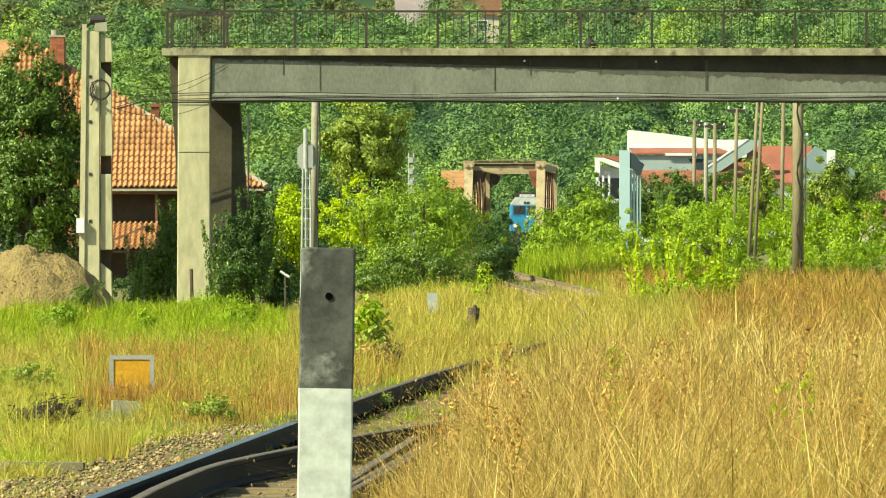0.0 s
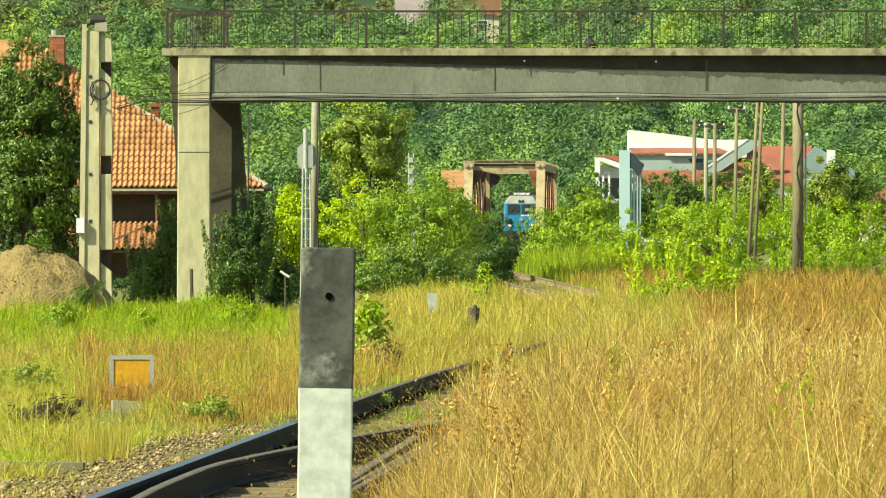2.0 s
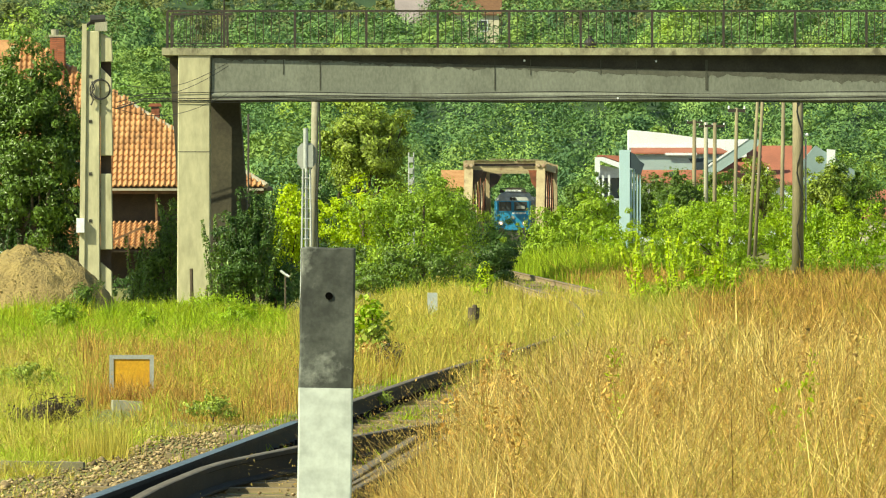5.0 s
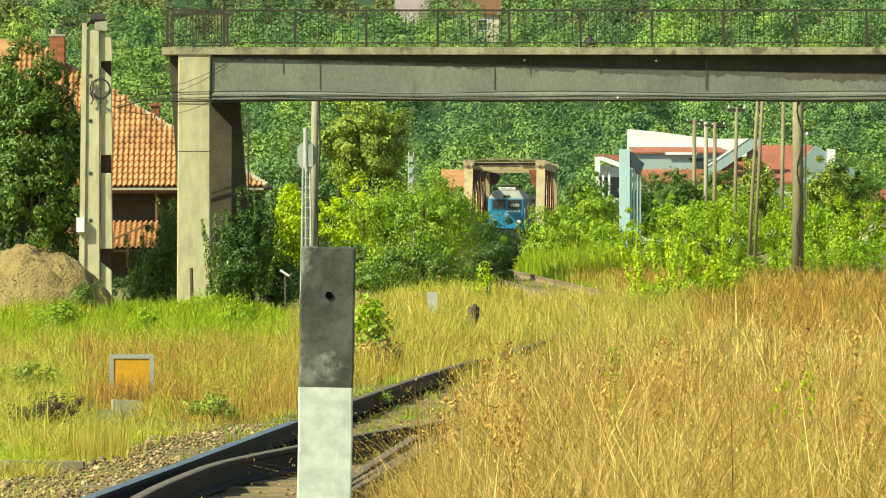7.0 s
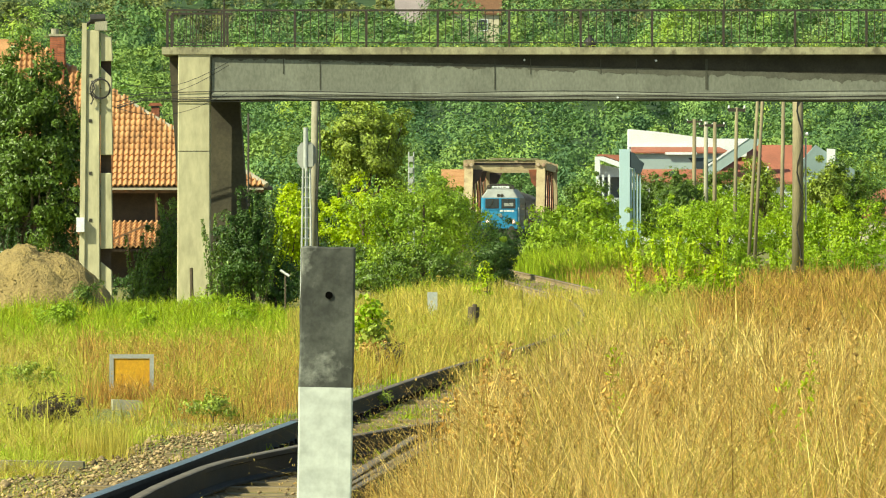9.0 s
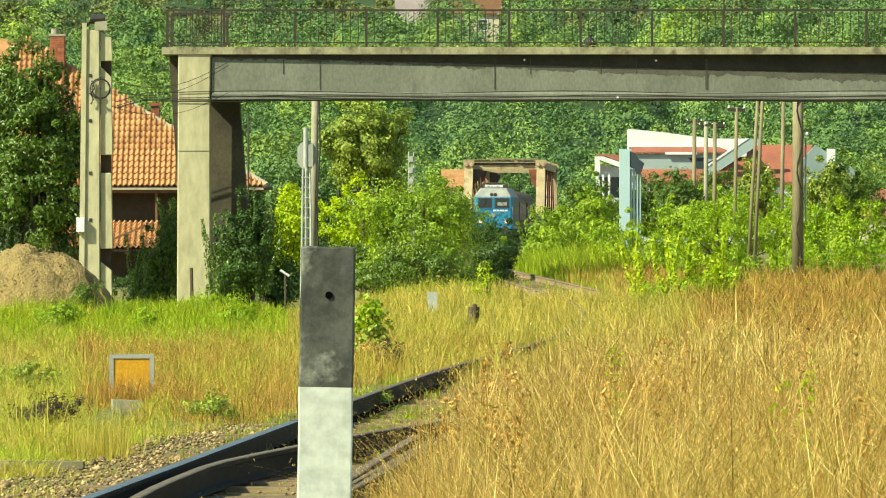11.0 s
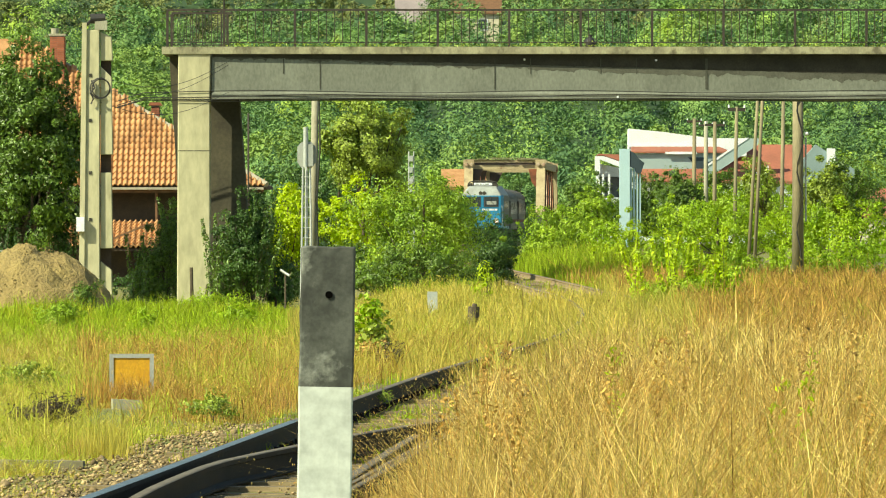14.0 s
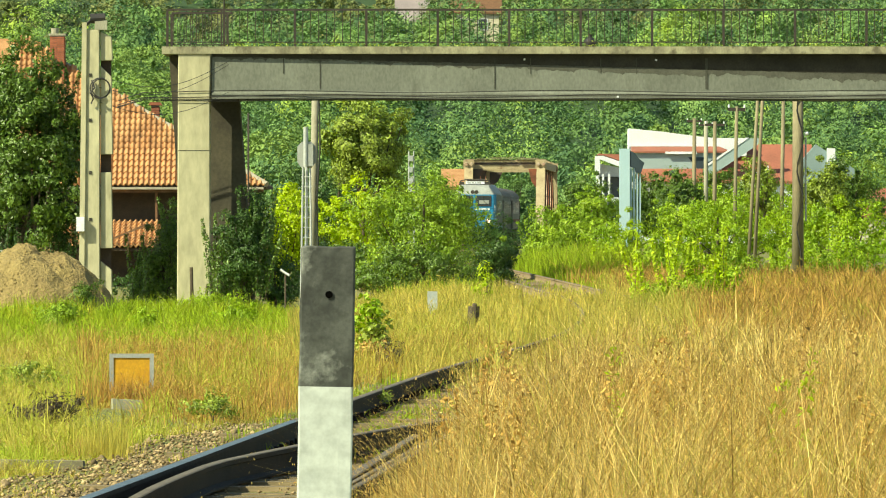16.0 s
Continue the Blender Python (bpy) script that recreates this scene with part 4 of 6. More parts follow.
def wheelset(parent, y, r):
    for sx in (-1, 1):
        bm = shape()
        rod(bm, (sx * 0.68, y, r), (sx * 0.81, y, r), r, r * 0.97, 20)
        part("wheel", bm, M["loco_dark"], parent)


def build_loco():
    t = thing("diesel_locomotive", "blue and grey diesel locomotive with lit headlamps hauling coaches", "locomotive", pose(*along(0), 0, 0, HEADING))
    W = 1.46
    # body: lower blue box, grey upper roof, sloping brow above the windscreen
    bm = shape()
    rows = []
    for y, w, front in ((0.0, 1.30, True), (0.35, W, False), (16.6, W, False), (17.0, 1.30, True)):
        rows.append([bm.verts.new((x, y, z)) for x, z in ((-w, 1.05), (w, 1.05), (w, 2.3), (w, 3.42), (-w, 3.42), (-w, 2.3))])
    for a, c in zip(rows, rows[1:]):
        for i in range(6):
            bm.faces.new((a[i], a[(i + 1) % 6], c[(i + 1) % 6], c[i]))
    bm.faces.new(rows[0]), bm.faces.new(rows[-1])
    bmesh.ops.recalc_face_normals(bm, faces=bm.faces[:])
    part("body", rounded(bm, 0.06, 2), M["loco_blue"], t, "blue body shell")
    bm = shape()
    rows = []
    for y, w, z, w2 in ((0.02, 1.31, 3.44, 1.22), (0.40, 1.38, 3.95, 0.98), (0.95, 1.42, 4.12, 0.95), (16.0, 1.42, 4.12, 0.95), (16.98, 1.31, 3.44, 1.22)):
        rows.append([bm.verts.new((x, y, q)) for x, q in ((-w, 3.40), (w, 3.40), (w, min(3.5, z)), (w2, z), (-w2, z), (-w, min(3.5, z)))])
    for a, c in zip(rows, rows[1:]):
        for i in range(6):
            bm.faces.new((a[i], a[(i + 1) % 6], c[(i + 1) % 6], c[i]))
    bm.faces.new(rows[0]), bm.faces.new(rows[-1])
    bmesh.ops.recalc_face_normals(bm, faces=bm.faces[:])
    part("roof", rounded(bm, 0.04, 2), M["loco_grey"], t, "light grey sloping roof")
    for sx in (-1, 1):
        bm = shape()
        box(bm, sx * 0.62 - 0.50, sx * 0.62 + 0.50, -0.05, 0.03, 2.62, 3.34)
        fr = part("windscreen", rounded(bm, 0.05, 2), M["loco_dark"], t, "dark rubber-framed windscreen")
        bm = shape()
        box(bm, sx * 0.62 - 0.44, sx * 0.62 + 0.44, -0.06, -0.045, 2.68, 3.28)
        part("pane", bm, M["window"], fr)
        if sx > 0:
            bm = shape()
            box(bm, 0.30, 0.98, -0.07, -0.062, 2.78, 3.02)
            part("sun_blind", bm, M["loco_grey"], fr, "pale patch on the right-hand pane")
        bm = shape()
        rod(bm, (sx * 0.95, -0.10, 1.62), (sx * 0.95, 0.02, 1.62), 0.20, 0.22, 16)
        hl = part("headlamp", bm, M["loco_grey"], t, "round headlamp housing")
        bm = shape()
        rod(bm, (sx * 0.95, -0.13, 1.62), (sx * 0.95, -0.10, 1.62), 0.11 if sx > 0 else 0.09, 0.11 if sx > 0 else 0.09, 16)
        part("lens", bm, M["lamp_red"], hl, "glowing lamp lens")
        bm = shape()
        rod(bm, (sx * 0.87, -0.55, 1.05), (sx * 0.87, 0.05, 1.05), 0.09, 0.11, 12)
        bf = part("buffer", bm, M["loco_dark"], t)
        bm = shape()
        rod(bm, (sx * 0.87, -0.62, 1.05), (sx * 0.87, -0.55, 1.05), 0.22, 0.24, 18)
        part("buffer_plate", bm, M["loco_dark"], bf)
        bm = shape()
        rod(bm, (sx * 0.13, 0.02, 3.58), (sx * 0.13, 0.22, 3.60), 0.13, 0.11, 12)
        part("horn", bm, M["loco_dark"], t, "dark round horn")
        bm = shape()
        tube(bm, [(sx * 0.55, -0.08, 3.40), (sx * 0.60, -0.09, 3.0), (sx * 0.85, -0.09, 2.75)], 0.018, 5)
        part("wiper", bm, M["loco_dark"], t)
        bm = shape()
        box(bm, sx * W - 0.01, sx * W + 0.012, 1.0, 1.65, 1.3, 3.2)
        part("cab_door", bm, M["loco_dark"], t, "dark cab door")
        for k in range(5):
            bm = shape()
            rod(bm, (sx * (W + 0.012), 4.0 + k * 2.2, 2.75), (sx * (W - 0.02), 4.0 + k * 2.2, 2.75), 0.30, 0.30, 16)
            part("porthole", bm, M["window"], t)
        # Side panels hold the side's shade, turned from the sun, in dark colours.
        bm = shape()
        box(bm, sx * (W - 0.05), sx * (W + 0.015), 0.6, 16.4, 1.25, 2.15)
        part("side_panel", bm, M["coach"], t, "grey side band toned dark as in shade")
        bm = shape()
        box(bm, sx * (W - 0.05), sx * (W + 0.008), 0.9, 16.3, 2.16, 3.40)
        part("upper_panel", bm, M["loco_side"], t, "grey upper side coloured dark as in shade")
    bm = shape()
    rod(bm, (0, -0.08, 2.08), (0, 0.0, 2.08), 0.15, 0.16, 14)
    part("centre_lamp", bm, M["loco_grey"], t, "grey centre lamp")
    for i, (a, c) in enumerate(((-0.02, 0.22), (0.27, 0.42), (0.46, 0.80), (0.84, 1.05))):
        bm = shape()
        box(bm, a, c, -0.012, -0.002, 2.36, 2.50)
        part("lettering_bar", bm, M["white_paint"], t, "white unreadable lettering bar")
    bm = shape()
    box(bm, -0.62, 0.66, 0.75, 1.0, 4.12, 4.30)
    part("route_box", rounded(bm, 0.03, 1), M["white_paint"], t, "white marker box on the roof")
    for x in (-0.9, 0.85):
        bm = shape()
        box(bm, x - 0.16, x + 0.16, 0.8, 1.4, 4.08, 4.28)
        part("roof_box", rounded(bm, 0.03, 1), M["loco_dark"], t)
    bm = shape()
    tube(bm, [(-1.05, 0.8, 4.05), (-0.95, 0.85, 4.34), (-0.6, 0.9, 4.42), (0.6, 0.9, 4.42), (0.95, 0.85, 4.34), (1.05, 0.8, 4.05)], 0.05, 6)
    part("roof_rail", bm, M["loco_dark"], t, "dark roof rail over the marker box")
    bm = shape()
    box(bm, -0.55, 0.55, 1.6, 3.2, 4.10, 4.48)
    part("air_intake", rounded(bm, 0.06, 2), M["loco_dark"], t, "dark roof fan housing")
    for i, (a, c) in enumerate(((-0.5, -0.28), (-0.2, -0.06), (0.02, 0.1), (0.18, 0.42))):
        bm = shape()
        box(bm, a, c, 0.735, 0.748, 4.17, 4.25)
        part("marker_bar", bm, M["loco_grey"], t, "grey unreadable marking")
    bm = shape()
    box(bm, -0.07, 0.07, -0.055, 0.02, 2.56, 3.38)
    part("centre_pillar", rounded(bm, 0.02, 1), M["loco_blue"], t, "blue pillar between the windscreens")
    bm = shape()
    box(bm, -1.28, 1.28, -0.035, 0.02, 2.50, 2.555)
    part("waist_rail", rounded(bm, 0.015, 1), M["loco_blue"], t)
    for sx in (-1, 1):
        bm = shape()
        tube(bm, [(sx * 1.36, 0.02, 1.2), (sx * 1.40, -0.06, 1.6), (sx * 1.40, -0.06, 2.5), (sx * 1.36, 0.05, 2.7)], 0.022, 6)
        part("grab_rail", bm, M["loco_grey"], t, "upright grab rail")
    bm = shape()
    box(bm, -0.7, 0.7, 6.0, 11.0, 4.10, 4.28)
    part("exhaust_cover", rounded(bm, 0.05, 1), M["loco_dark"], t)
    bm = shape()
    box(bm, -1.35, 1.35, 0.08, 16.9, 0.72, 1.06)
    part("underframe", bm, M["loco_dark"], t)
    bm = shape()
    prism(bm, ((-0.35, 0.25), (-0.15, 0.8), (0.1, 0.8), (0.1, 0.25)), -1.2, 1.2, "x")
    part("snow_plough", bm, M["loco_dark"], t)
    bm = shape()
    tube(bm, [(0, -0.02, 1.1), (0, -0.25, 1.0), (0, -0.32, 0.8)], 0.05, 6)
    part("coupling_hook", bm, M["loco_dark"], t)
    for y0 in (3.6, 13.4):
        bm = shape()
        box(bm, -0.9, 0.9, y0 - 0.5, y0 + 0.5, 0.5, 0.8)
        bg = part("bogie", rounded(bm, 0.05, 1), M["loco_dark"], t)
        for sx in (-1, 1):
            bm = shape()
            box(bm, sx * 1.0 - 0.08, sx * 1.0 + 0.08, y0 - 2.4, y0 + 2.4, 0.45, 0.85)
            part("side_frame", rounded(bm, 0.05, 1), M["loco_dark"], bg)
        for dy in (-1.75, 0, 1.75):
            wheelset(bg, y0 + dy, 0.55)
    return t


def build_coach(first):
    t = thing("passenger_coach", "dusty grey passenger coach with dark windows behind a locomotive", "railway coach", group="train coaches")
    bm = shape()
    prism(bm, ((-1.42, 1.0), (1.42, 1.0), (1.45, 2.4), (1.38, 3.3), (-1.38, 3.3), (-1.45, 2.4)), 0.0, 24.0)
    part("body", rounded(bm, 0.05, 1), M["coach"], t)
    bm = shape()
    prism(bm, [(1.40 * math.cos(a), 3.29 + 0.78 * math.sin(a)) for a in [math.pi * i / 14 for i in range(15)]], 0.02, 23.98)
    part("roof", bm, M["coach_roof"], t, "rounded sooty roof", smooth=False)
    for sx in (-1, 1):
        for k in range(10):
            bm = shape()
            box(bm, sx * 1.425 - 0.03, sx * 1.425 + 0.03, 2.6 + k * 1.95, 3.8 + k * 1.95, 2.15, 3.0)
            part("window", bm, M["coach_glass"], t)
        for y in (0.6, 22.5):
            bm = shape()
            box(bm, sx * 1.44 - 0.025, sx * 1.44 + 0.025, y, y + 0.9, 1.1, 3.1)
            part("door", bm, M["loco_dark"], t)
        bm = shape()
        box(bm, sx * 1.455 - 0.01, sx * 1.455 + 0.01, 0.1, 23.9, 1.55, 1.75)
        part("stripe", bm, M["truss_red"], t, "dull red stripe")
    bm = shape()
    box(bm, -0.6, 0.6, -0.3, 0.05, 1.1, 3.4)
    part("gangway", bm, M["loco_dark"], t)
    bm = shape()
    box(bm, -1.2, 1.2, 0.3, 23.7, 0.75, 1.02)
    part("underframe", bm, M["loco_dark"], t)
    for y0 in (3.0, 21.0):
        bm = shape()
        box(bm, -0.9, 0.9, y0 - 0.4, y0 + 0.4, 0.45, 0.7)
        bg = part("bogie", rounded(bm, 0.04, 1), M["loco_dark"], t)
        for sx in (-1, 1):
            bm = shape()
            box(bm, sx * 1.0 - 0.07, sx * 1.0 + 0.07, y0 - 1.6, y0 + 1.6, 0.4, 0.75)
            part("side_frame", rounded(bm, 0.04, 1), M["loco_dark"], bg)
        for dy in (-1.25, 1.25):
            wheelset(bg, y0 + dy, 0.46)
    return t


# ---------------------------------------------------------------- houses
def tile_mesh():
    """One pantile: a wave across, thicker at its lower lip. x across, y up the slope."""
    bm = shape()
    n = 6
    prof = [(-0.105 + 0.21 * i / n, 0.05 * math.sin(2 * math.pi * i / n)) for i in range(n + 1)]
    lip = [bm.verts.new((x, 0.0, z + 0.065)) for x, z in prof]
    top = [bm.verts.new((x, 0.40, z)) for x, z in prof]
    low = [bm.verts.new((x, 0.0, z - 0.0)) for x, z in prof]
    for i in range(n):
        bm.faces.new((lip[i], lip[i + 1], top[i + 1], top[i]))
        bm.faces.new((low[i], low[i + 1], lip[i + 1], lip[i]))
    me = bpy.data.meshes.new("roof_tile")
    bm.to_mesh(me), bm.free()
    me.materials.append(M["tile"])
    return me


def lay_tiles(parent, me, origin, across, up, inside, wide, high):
    """Tiles over the slope spanned by across and up from origin, where inside(u, v) holds; the first 300 single, the rest joined."""
    across, up = Vector(across).normalized(), Vector(up).normalized()
    out = across.cross(up)
    rng = random.Random(11)
    basis = Matrix((across, up, out)).transposed().to_4x4()
    spots = []
    v = 0.0
    while v < high:
        u = 0.1
        while u < wide:
            if inside(u, v + 0.15):
                spots.append(Matrix.Translation(Vector(origin) + across * u + up * v + out * (0.03 + rng.uniform(0, 0.012))) @ basis)
            u += 0.21
        v += 0.36
    for m in spots[:300]:
        ob = new("roof_tile", me)
        ob.parent, ob.matrix_basis = parent, m
    if len(spots) > 300:
        co = np.array([v.co[:] for v in me.vertices])
        mats = np.array([np.array(m) for m in spots[300:]])
        allv = np.einsum("nij,kj->nki", mats[:, :3, :3], co) + mats[:, None, :3, 3]
        tris = []
        for p in me.polygons:
            i = p.vertices
            tris += [(i[0], i[1], i[2]), (i[0], i[2], i[3])]
        tagged(sheet("roof_tiles", allv, tris, M["tile_far"], parent), "orange pantiles", kind="stuff")


M["tile_far"] = material("orange_roof_tile_joined", (0.53, 0.29, 0.135), 0.85, second=(0.40, 0.19, 0.08), scale=1.6, fine=30, island=0.25, stain=(0.25, 0.14, 0.075), stain_scale=0.9, stain_span=(0.62, 0.75))


def build_house():
    """Hip-roofed house: apex far left, one hip falling to the right-hand eave corner."""
    h = thing("tiled_house", "house with a large orange pantile hip roof and dark wooden porch", "house", pose(0, 330, 0))
    me = tile_mesh()
    A = Vector((-16.95, 6.5, 8.62))           # apex
    C = Vector((-16.3, 6.5, 8.55))            # end of the short ridge
    E0, E1 = Vector((-18.3, 0, 3.0)), Vector((-6.9, 0, 3.0))   # front eave
    B0, B1 = Vector((-18.3, 13, 3.0)), Vector((-6.9, 13, 3.0))
    bm = shape()
    v = [bm.verts.new(p) for p in (E0, E1, B1, B0, A, C)]
    for f in ((0, 1, 5, 4), (1, 2, 5), (2, 3, 4, 5), (3, 0, 4)):
        bm.faces.new([v[i] for i in f])
    lo = [bm.verts.new(p - Vector((0, 0, 0.12))) for p in (E0, E1, B1, B0)]
    for i in range(4):
        bm.faces.new((v[i], lo[i], lo[(i + 1) % 4], v[(i + 1) % 4]))
    bm.faces.new(lo)
    bmesh.ops.recalc_face_normals(bm, faces=bm.faces[:])
    part("roof", bm, M["dark_wall"], h, "roof boarding under the tiles")
    roof = h.children[0]
    up = Vector((0, 6.5, 5.75))
    L = up.length
    wide = E1.x - E0.x

    def inside(u, w):
        k = w / L
        left, right = (A.x - E0.x) * k, wide - (E1.x - C.x) * k
        return left < u < right
    lay_tiles(roof, me, E0 + Vector((0, -0.08, -0.02)), (1, 0, 0), up, inside, wide, L)
    bm = shape()
    for a, b in ((C, E1), (A, E0), (A, C)):
        d = (b - a)
        n = int(d.length / 0.4)
        for i in range(n):
            rod(bm, a + d * (i / n) + Vector((0, 0, 0.06)), a + d * ((i + 1.05) / n) + Vector((0, 0, 0.03)), 0.10, 0.13, 8)
    part("hip_ridge", bm, M["ridge"], h, "mortared grey hip tiles")
    bm = shape()
    prism(bm, ((1.5, 3.0), (8.0, 8.9), (14.5, 3.0)), -27.0, -17.1, "x")
    part("side_roof", bm, M["tile"], h, "orange-red roof of the side wing")
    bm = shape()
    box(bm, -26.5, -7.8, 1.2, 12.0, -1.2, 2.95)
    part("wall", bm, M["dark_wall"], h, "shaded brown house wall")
    bm = shape()
    box(bm, -27.3, -7.0, 0.02, 0.14, 2.72, 2.87)
    part("fascia", bm, M["brown_wood"], h, "brown wooden fascia")
    bm = shape()
    box(bm, -27.3, -7.0, -0.14, 0.0, 2.84, 2.93)
    part("gutter", bm, M["ridge"], h)
    for x in (-11.2, -14.6, -8.2):
        bm = shape()
        box(bm, x - 0.045, x + 0.045, 0.2, 0.29, -1.0, 2.72)
        part("porch_post", bm, M["brown_wood"], h)
    # lean-to roof over the porch
    bm = shape()
    prism(bm, ((-2.6, 0.55), (0.1, 1.55), (0.1, 1.45), (-2.6, 0.45)), -15.4, -10.9, "x")
    part("lean_to_roof", bm, M["dark_wall"], h)
    lay_tiles(h.children[-1], me, (-15.4, -2.68, 0.58), (1, 0, 0), (0, 2.7, 1.0), lambda u, w: w > 0.1, 4.5, 2.8)
    for x in (-13.0, -12.2, -11.6):
        bm = shape()
        bar(bm, (x, -2.75, 0.3), (x, -2.72, 1.2), 0.06, 0.06)
        part("railing_post", bm, M["brown_wood"], h)
    bm = shape()
    bar(bm, (-13.2, -2.75, 0.75), (-11.4, -2.75, 1.5), 0.08, 0.08)
    part("stair_rail", bm, M["brown_wood"], h)
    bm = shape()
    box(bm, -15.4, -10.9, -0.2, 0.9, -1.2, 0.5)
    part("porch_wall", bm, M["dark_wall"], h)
    # chimneys
    for x, y, z0, z1, w, cap in ((-15.28, 5.0, 6.6, 8.95, 0.29, "pot"), (-11.42, 5.6, 4.4, 6.2, 0.16, "tile")):
        c = shape()
        box(c, x - w + 0.012, x + w - 0.012, y - w + 0.012, y + w - 0.012, z0, z1)
        ch = part("chimney", c, M["mortar"], h, "red brick chimney")
        bmesh_brick = shape()
        box(bmesh_brick, -w / 2 + 0.006, w / 2 - 0.006, -0.02, 0.02, -0.03, 0.03)
        bme = bpy.data.meshes.new("brick")
        bmesh_brick.to_mesh(bme), bmesh_brick.free()
        bme.materials.append(M["brick"])
        z, i = z0 + 0.04, 0
        while z < z1 - 0.04:
            for k in (-0.5, 0.5):
                o = new("brick", bme)
                o.parent, o.matrix_basis = ch, pose(x + k * w, y - w, z)
                o = new("brick", bme)
                o.parent, o.matrix_basis = ch, pose(x + w, y + k * w, z, 0, 0, 90)
            z += 0.072
            i += 1
        c = shape()
        if cap == "pot":
            box(c, x - w - 0.04, x + w + 0.04, y - w - 0.04, y + w + 0.04, z1, z1 + 0.08)
            rod(c, (x - 0.1, y, z1 + 0.08), (x - 0.1, y, z1 + 0.3), 0.14, 0.16, 10)
        else:
            prism(c, ((x - 0.28, z1), (x + 0.28, z1), (x + 0.2, z1 + 0.12), (x - 0.2, z1 + 0.12)), y - 0.25, y + 0.25)
        part("chimney_cap", c, M["pole_grey"] if cap == "pot" else M["brick"], h)


def build_mound():
    bm = shape()
    n = 64
    grid = []
    for j in range(n + 1):
        row = []
        for i in range(n + 1):
            u, v = i / n * 2 - 1, j / n * 2 - 1
            r = math.hypot(u, v)
            z = 1.98 * max(0, 1 - r ** 2.3) * (1 + 0.16 * noise.noise(Vector((u * 2.6, v * 2.6, 7)))) + (0.16 * noise.noise(Vector((u * 7, v * 7, 2))) + 0.10 * noise.noise(Vector((u * 17, v * 17, 5)))) * (r < 1)
            row.append(bm.verts.new((u * 2.5, v * 2.4, z - 0.12)))
        grid.append(row)
    for a, b in zip(grid, grid[1:]):
        for i in range(n):
            bm.faces.new((a[i], a[i + 1], b[i + 1], b[i]))
    p = thing("earth_mound", "heap of dug yellow-brown earth with clods", "earth heap", pose(-10.75, 221, -0.98))
    part("soil_body", bm, M["earth"], p, smooth=True)
    rng = np.random.default_rng(2)
    k = 260
    u, v = rng.uniform(-0.8, 0.8, k), rng.uniform(-0.9, 0.1, k)
    z = 1.98 * np.maximum(0, 1 - np.hypot(u, v) ** 2.3) - 0.12
    octa = np.array([(1, 0, 0), (-1, 0, 0), (0, 1, 0), (0, -1, 0), (0, 0, 0.8), (0, 0, -0.8)], float)
    s = rng.uniform(0.012, 0.04, k)
    vv = octa[None] * s[:, None, None] * rng.uniform(0.6, 1.3, (k, 6, 3)) + np.stack([u * 2.5, v * 2.4, z + 0.02], -1)[:, None]
    tagged(sheet("clods", vv, [(0, 2, 4), (2, 1, 4), (1, 3, 4), (3, 0, 4), (2, 0, 5), (1, 2, 5), (3, 1, 5), (0, 3, 5)], M["earth"], p), "loose earth clods", kind="stuff")


